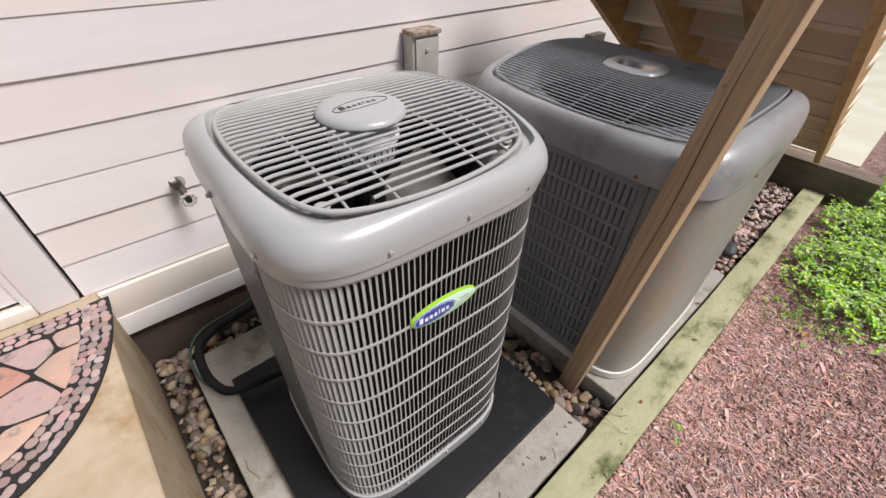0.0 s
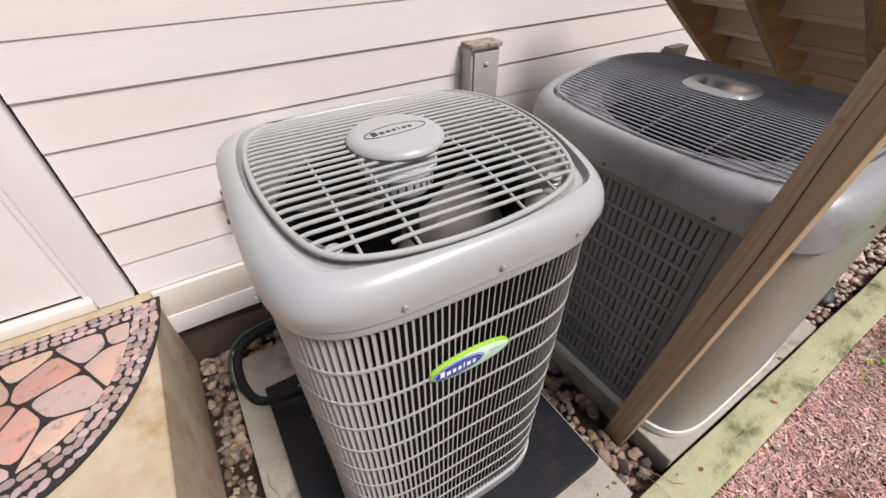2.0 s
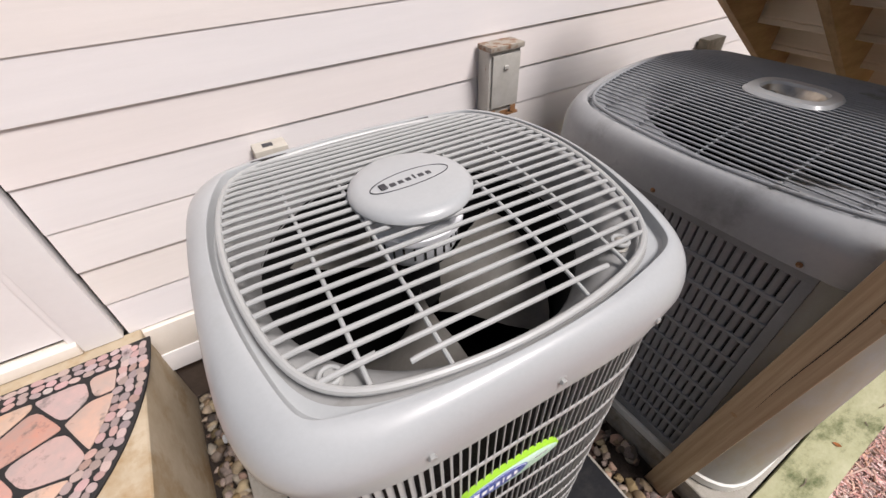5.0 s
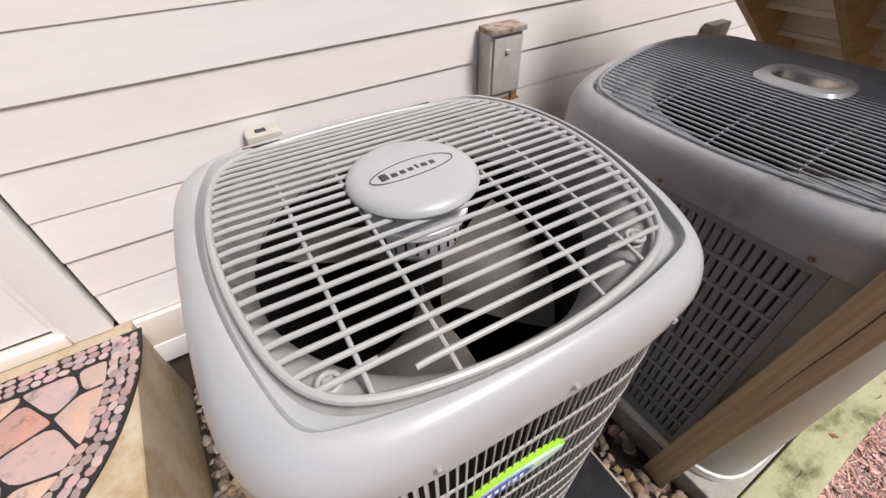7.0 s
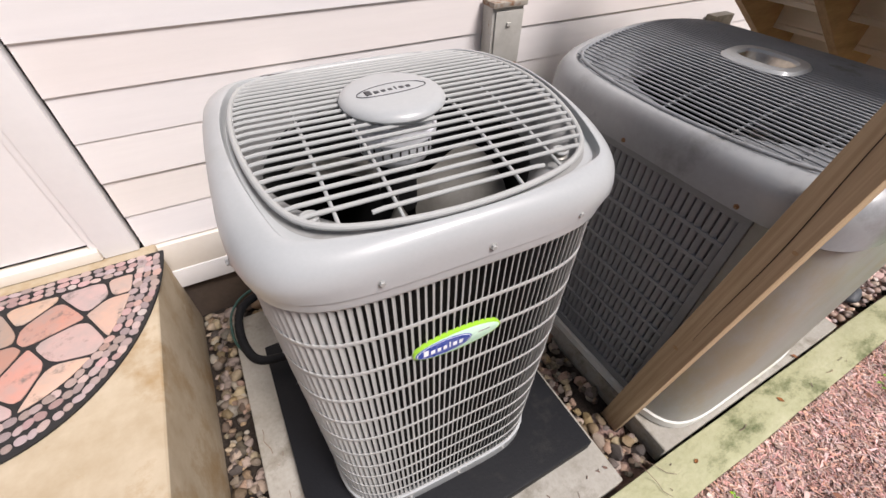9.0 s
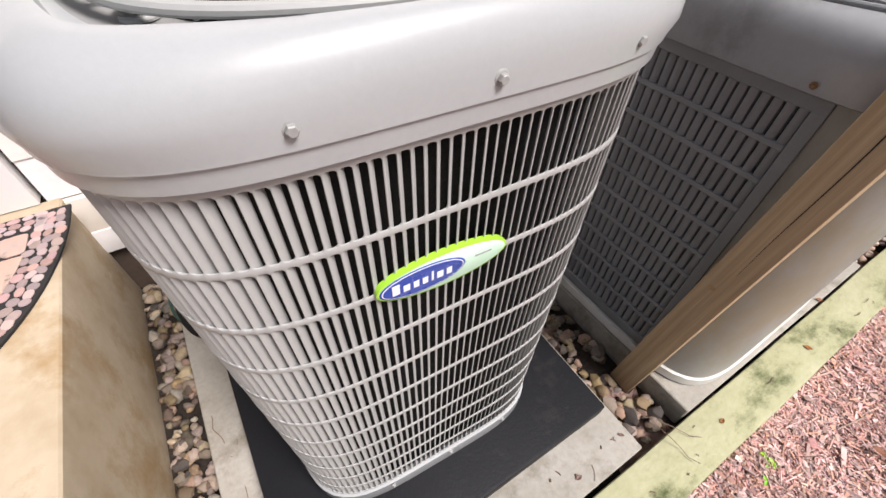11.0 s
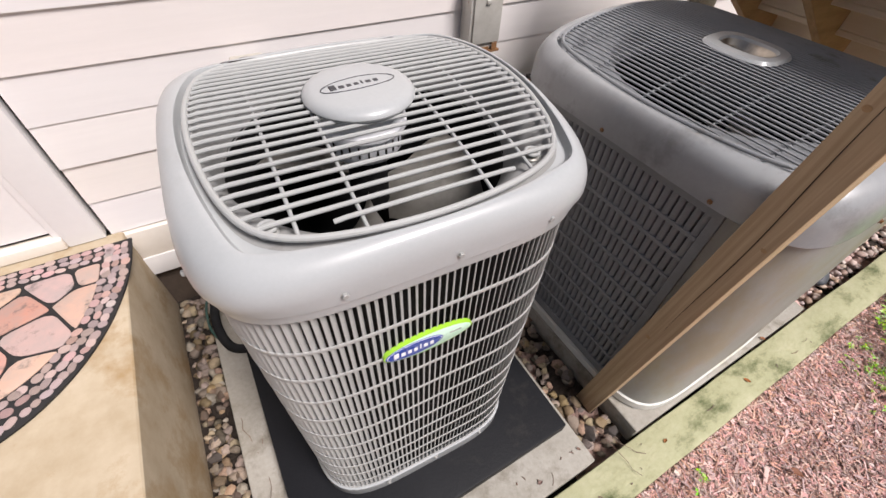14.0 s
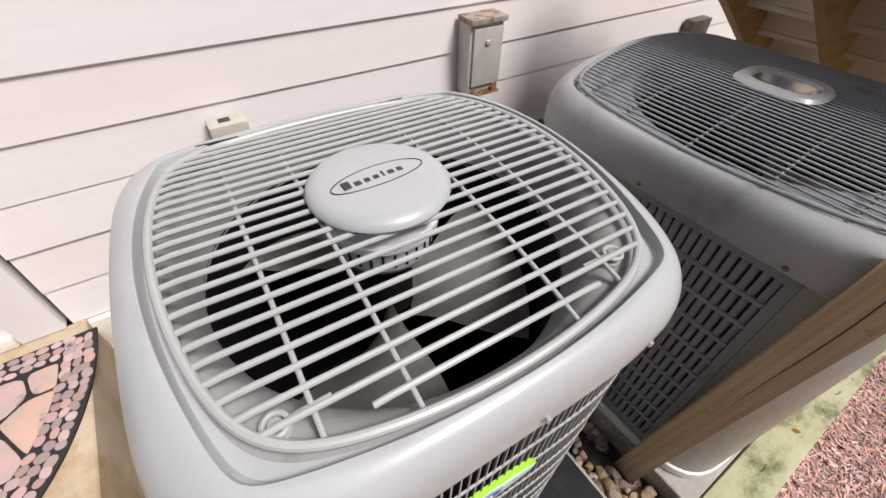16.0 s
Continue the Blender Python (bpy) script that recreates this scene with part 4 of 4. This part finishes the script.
def door_mat():
    rnd = random.Random(11)
    m = thing("door_mat", pose(0, 0, 0), "half-round black rubber doormat with pink stone pattern on the step", "doormat")
    z = STEP_Z + 0.001
    part("mat_base", plate(d_shape(1.0), z, z + 0.010, 0.004), RUBBER, m, "black rubber mat base")
    inner = d_shape(0.775, 48, 0.105)
    seeds = []
    for _ in range(6000):
        x, y = rnd.uniform(MX - MA, MX + MA), rnd.uniform(MY - MB, MY - 0.1)
        if ((x - MX) / (MA * 0.74)) ** 2 + ((y - MY + 0.105) / ((MB - 0.105) * 0.74)) ** 2 < 1 and y < MY - 0.12 and all(math.hypot(x - a, y - b) > 0.128 for a, b in seeds):
            seeds.append((x, y))
    for a in seeds:
        poly = inner
        for b in seeds:
            if b != a:
                g = 0.02 if a < b else -0.02
                n = (b[0] - a[0] + g * math.sin(31 * (a[0] + b[0])), b[1] - a[1] + g * math.sin(23 * (a[1] + b[1])))
                ln = math.hypot(*n)
                n = (n[0] / ln, n[1] / ln)
                mid = ((a[0] + b[0]) / 2 - n[0] * 0.0056, (a[1] + b[1]) / 2 - n[1] * 0.0056)
                poly = clip(poly, mid, n)
                if len(poly) < 3:
                    break
        if len(poly) >= 3:
            part("flagstone", plate(chaikin(poly), z + 0.009, z + 0.0145, 0.006), FLAG, m)
    bm = loft([ring(1, 1, 2.3, 0, 14), ring(0.95, 0.95, 2.3, 0.7, 14), ring(0.7, 0.7, 2.2, 1.0, 14)], True, True, True)
    me = mesh_of("mat_pebble", bm, MATPEB)
    def put(x, y, ang, w, h):
        share("mat_pebble", me, m, Matrix.Translation((x, y, z + 0.009)) @ Matrix.Rotation(ang, 4, "Z") @ Matrix.Diagonal((w, h, 0.0045, 1)))
    for row, k in enumerate((0.955, 0.895, 0.838)):
        run = 0.0
        last = None
        for t in np.linspace(0.0, math.pi, 1500):
            p = (MX + MA * k * math.cos(t), MY - MB * k * math.sin(t))
            if last is not None:
                run += math.hypot(p[0] - last[0], p[1] - last[1])
            last = p
            if run > 0.0325 and p[1] < MY - 0.03 and p[0] > -1.75:
                run = rnd.uniform(-0.006, 0.006)
                ang = math.atan2(-MB * math.cos(t), -MA * math.sin(t)) + rnd.uniform(-0.5, 0.5)
                put(p[0] + rnd.uniform(-0.006, 0.006), p[1] + rnd.uniform(-0.006, 0.006), ang + rnd.uniform(-0.5, 0.5), rnd.uniform(0.0145, 0.0225), rnd.uniform(0.0125, 0.0175))
    for row in range(3):
        x = -1.72
        while x < MX + MA * (0.955 - 0.02 * row) - 0.03:
            put(x, MY - 0.018 - 0.029 * row + rnd.uniform(-0.003, 0.003), rnd.uniform(-0.35, 0.35), rnd.uniform(0.016, 0.024), rnd.uniform(0.0115, 0.0155))
            x += rnd.uniform(0.037, 0.045)


door_mat()


# ---------------------------------------------------------------- plants, litter and gravel
def put_mesh(name, verts, faces, material, label, category):
    return tagged(raw(name, verts, faces, material), label, category, kind="stuff")


def mulch_chips():
    rnd = np.random.RandomState(5)
    n1, n = 54000, 72000  # thick near the edging, thinner beyond
    x = np.concatenate([rnd.uniform(-0.4, 2.9, n1), np.clip(rnd.normal(1.9, 1.5, n - n1), -3.0, 6.4)])
    y = -0.875 - np.concatenate([rnd.uniform(0, 1, n1) ** 1.25 * 1.5, np.minimum(np.abs(rnd.normal(0, 1.0, n - n1)), 2.7)])
    ln, wd, th = 0.003 + rnd.gamma(2.0, 0.0036, n), 0.0007 + rnd.gamma(1.6, 0.0011, n), rnd.uniform(0.0004, 0.0013, n)
    ln[::7] *= 2.6
    wd[::17] *= 2.6
    ln[::53] *= 1.6
    yaw, tilt, rol = rnd.uniform(0, 6.28, n), rnd.normal(0, 0.2, n), rnd.normal(0, 0.35, n)
    cy, sy, ct, st, cr, sr = np.cos(yaw), np.sin(yaw), np.cos(tilt), np.sin(tilt), np.cos(rol), np.sin(rol)
    ax = np.stack([cy * ct, sy * ct, st], 1)
    ay = np.stack([-sy * cr, cy * cr, sr], 1)
    az = np.cross(ax, ay)
    z = np.array([mulch_height(a, b) for a, b in zip(x, y)]) + rnd.uniform(0.0, 0.014, n)
    c = np.stack([x, y, z], 1)
    vs = []
    for s1, s2, s3 in ((-1, -1, -1), (1, -0.6, -1), (1, 0.6, -1), (-1, 1, -1), (-1, -1, 1), (1, -0.6, 1), (1, 0.6, 1), (-1, 1, 1)):
        vs.append(c + ax * (ln * s1)[:, None] + ay * (wd * s2)[:, None] + az * (th * s3)[:, None])
    vs = np.stack(vs, 1).reshape(-1, 3)
    base = np.arange(n)[:, None] * 8
    f = np.concatenate([base + np.array(q) for q in ((3, 2, 1, 0), (4, 5, 6, 7), (0, 1, 5, 4), (1, 2, 6, 5), (2, 3, 7, 6), (3, 0, 4, 7))], 0)
    put_mesh("mulch_chips", vs.tolist(), f.tolist(), CHIP, "reddish-brown shredded bark mulch chips", "mulch")
    # twigs
    r2 = random.Random(8)
    bm = bmesh.new()
    for _ in range(420):
        x0, y0 = r2.uniform(-0.3, 3.2), -0.9 - r2.random() ** 1.3 * 1.7
        a, l = r2.uniform(0, 6.28), r2.uniform(0.05, 0.2)
        pts, b = [], r2.uniform(-1.2, 1.2)
        for i in range(6):
            pts.append((x0, y0, mulch_height(x0, y0) + 0.012 + 0.008 * math.sin(i * 1.1 + a)))
            x0 += l / 5 * math.cos(a)
            y0 += l / 5 * math.sin(a)
            a += b / 5
        tube(pts, r2.uniform(0.0007, 0.0020), 5, bm=bm)
    tagged(bm_obj("mulch_twigs", bm, TWIG), "thin dry brown twigs lying on the mulch", "twigs", kind="stuff")


mulch_chips()


def leaves(name, spots, n, seed, label):
    """Small three-part leaves on short stems, thick where the spots overlap."""
    r = np.random.RandomState(seed)
    vs, fs = [], []
    for _ in range(n):
        sx, sy, sr, sh = spots[r.randint(len(spots))]
        x, y = sx + r.normal(0, sr), sy + r.normal(0, sr * 0.8)
        if y > -0.90 or (x > 3.9 and y > -1.14):
            continue
        h = mulch_height(x, y) + sh * r.uniform(0.25, 1.0) * (0.6 + 0.6 * max(0.0, noise.noise(Vector((x * 4, y * 4, 0))) + 0.4))
        a0, s = r.uniform(0, 6.28), r.uniform(0.013, 0.03) * (0.55 if sh < 0.1 else 1.0)
        for k in range(3):
            a = a0 + k * 2.09 + r.uniform(-0.2, 0.2)
            d = np.array([math.cos(a), math.sin(a), r.uniform(-0.5, 0.25)])
            w = np.array([-math.sin(a), math.cos(a), r.uniform(-0.25, 0.25)])
            o = np.array([x, y, h])
            b = len(vs)
            vs += [tuple(o), tuple(o + d * s * 0.6 + w * s * 0.42), tuple(o + d * s * 1.35 + np.array([0, 0, -0.003])), tuple(o + d * s * 0.6 - w * s * 0.42), tuple(o + d * s * 0.7 + np.array([0, 0, -0.004]))]
            fs += [(b, b + 4, b + 1), (b + 1, b + 4, b + 2), (b + 2, b + 4, b + 3), (b + 3, b + 4, b)]
    return put_mesh(name, vs, fs, LEAF, label, "plants")


dense = [(2.6 + 0.28 * i, -1.25 - 0.34 * j + 0.1 * math.sin(i * 2.1 + j), 0.18, 0.2) for i in range(9) for j in range(5) if i > 2 or j < 2 + i // 2]
leaves("ground_cover", dense, 13000, 2, "bright green leafy ground cover growing through the mulch")
leaves("sparse_ground_cover", [(2.25, -1.05, 0.10, 0.05), (2.35, -1.3, 0.12, 0.06), (2.3, -1.15, 0.12, 0.05)], 160, 3, "thin tufts of small green weeds in the mulch")
leaves("weed_tuft", [(0.98, -0.97, 0.024, 0.025)], 13, 9, "tiny pale green weed tuft in the mulch")


def dry_leaves():
    r = random.Random(21)
    for x, y, z, s in ((0.98, -0.62, SLAB_Z, 0.014), (1.05, -0.635, SLAB_Z, 0.011), (0.33, -0.64, SLAB_Z, 0.012), (1.75, -0.69, SLAB_Z, 0.016), (1.5, -0.79, 0.115, 0.016), (0.92, -0.78, 0.115, 0.012), 
                       (0.55, -0.62, SLAB_Z, 0.010), (1.35, -1.15, 0.06, 0.028), (2.1, -1.2, 0.06, 0.03), (0.9, -1.35, 0.06, 0.026), (1.8, -1.5, 0.06, 0.03), (2.6, -0.98, 0.07, 0.03)):
        bm = bmesh.new()
        n = 10
        mid = [bm.verts.new((s * (2 * i / n - 1), 0, 0.001 + 0.25 * s * (2 * i / n - 1) ** 2)) for i in range(n + 1)]
        for sg in (-1, 1):
            side = [bm.verts.new((s * (2 * i / n - 1), sg * s * 0.55 * math.sin(math.pi * i / n) ** 0.8 + 1e-5 * sg, 0.002 + 0.3 * s * math.sin(math.pi * i / n) + 0.25 * s * (2 * i / n - 1) ** 2)) for i in range(n + 1)]
            for i in range(n):
                bm.faces.new((mid[i], mid[i + 1], side[i + 1], side[i]) if sg > 0 else (mid[i + 1], mid[i], side[i], side[i + 1]))
        solid("fallen_leaf", bm, DRYLEAF, "small curled dry brown fallen leaf", "leaf", pose(x, y, z + 0.001, r.uniform(-8, 8), r.uniform(-8, 8), r.uniform(0, 360)), group="fallen leaves")


dry_leaves()


def dark_stone():
    bm = bmesh.new()
    bmesh.ops.create_icosphere(bm, subdivisions=3, radius=1)
    for v in bm.verts:
        k = 1 + 0.16 * noise.noise(v.co * 1.3)
        v.co = Vector((v.co.x * 0.085, v.co.y * 0.05, v.co.z * 0.045)) * k
    solid("field_stone", bm, DARKSTONE, "smooth dark grey field stone lying in the far gravel", "stone", pose(2.54, -0.605, 0.095, 4, 0, 10))


dark_stone()


def slab_litter():
    """Twigs and crumbs of bark on the slabs and the edging beam."""
    r = random.Random(31)
    bm = bmesh.new()
    for k in range(60):
        if k % 3 == 0:
            x, y, z = r.uniform(-0.6, 2.0), r.uniform(-0.85, -0.72), 0.118
        else:
            x, y, z = r.choice((r.uniform(-0.62, 0.56), r.uniform(0.9, 2.1))), r.uniform(-0.68, -0.60), SLAB_Z + 0.0015
        a, l = r.uniform(0, 6.28), r.uniform(0.008, 0.02) if k % 5 else r.uniform(0.03, 0.07)
        a = a if k % 5 else r.uniform(-0.9, 0.9)
        pts = [(x + l * i / 4 * math.cos(a + 0.1 * i), y + min(l * i / 4, 0.05) * math.sin(a + 0.1 * i), z + 0.0015 * (i % 2)) for i in range(5)]
        tube(pts, r.uniform(0.0008, 0.0016) if k % 5 == 0 else r.uniform(0.0012, 0.0032), 5, bm=bm)
    for x0, y0, x1, y1 in ((-0.60, -0.33, -0.575, 0.05), (-0.63, 0.18, -0.60, 0.0), (0.66, -0.62, 0.80, -0.78), (0.66, -0.60, 0.72, -0.83)):
        tube([(x0 + (x1 - x0) * i / 6 + 0.008 * math.sin(2.1 * i + x0 * 9), y0 + (y1 - y0) * i / 6 + 0.006 * math.sin(1.3 * i), 0.155 + 0.012 * math.sin(i) - (0.02 if y1 < -0.7 and i > 3 else 0)) for i in range(7)], 0.0012, 5, bm=bm)
    tagged(bm_obj("slab_litter", bm, TWIG), "thin dry twigs and bark crumbs lying on the slabs", "twigs", kind="stuff")


slab_litter()


def gravel():
    r = random.Random(4)
    bed = bpy.data.objects["gravel_bed"]
    kinds = [pebble_mesh(i + 1, PEBBLE) for i in range(9)]
    near, far = [], []
    for x0, x1, y0, y1, n, is_near in ((-0.805, -0.665, -0.68, 1.0, 300, True), (0.60, 0.815, -0.68, 0.55, 235, True), (-0.80, 2.3, 0.84, 1.0, 420, False), (0.60, 0.815, 0.55, 0.95, 90, False), (2.16, 3.9, -0.69, 0.9, 2800, False)):
        for _ in range(n):
            x, y = r.uniform(x0, x1), r.uniform(y0, y1)
            s = r.uniform(0.012, 0.021) if r.random() < 0.6 else r.uniform(0.021, 0.033)
            if x - s * 1.15 < x0 - 0.004 or x + s * 1.15 > x1 + 0.004:
                x = min(max(x, x0 + s * 1.1), x1 - s * 1.1)
            if 0.72 < x < 0.90 and -0.56 < y < -0.38:
                continue
            (near if is_near else far).append((x, y, 0.040 + r.uniform(0, 0.034), s))
    near.sort(key=lambda q: q[1])
    keep, rest = near[:300], near[300:]
    def mtx(q):
        return pose(q[0], q[1], q[2], r.uniform(-35, 35), r.uniform(-35, 35), r.uniform(0, 360)) @ Matrix.Diagonal((q[3], q[3], q[3], 1))
    for q in keep:
        share("pebble", r.choice(kinds), bed, mtx(q))
    # Stones beyond the second slab take the sunlit gravel colour.
    for some, material, label in (([q for q in rest + far if q[0] < 2.13], PEBBLES, "tan and grey river gravel"), ([q for q in far if q[0] >= 2.13], FARPEBBLES, "river gravel with sunlight painted pale pink")):
        vs, fs = [], []
        for q in some:
            me = r.choice(kinds)
            m = mtx(q)
            b = len(vs)
            vs += [tuple(m @ v.co) for v in me.vertices]
            fs += [tuple(b + i for i in p.vertices) for p in me.polygons]
        ob = raw("pebbles", vs, fs, material, True)
        ob.parent = bed
        tagged(ob, label, kind="stuff")


gravel()
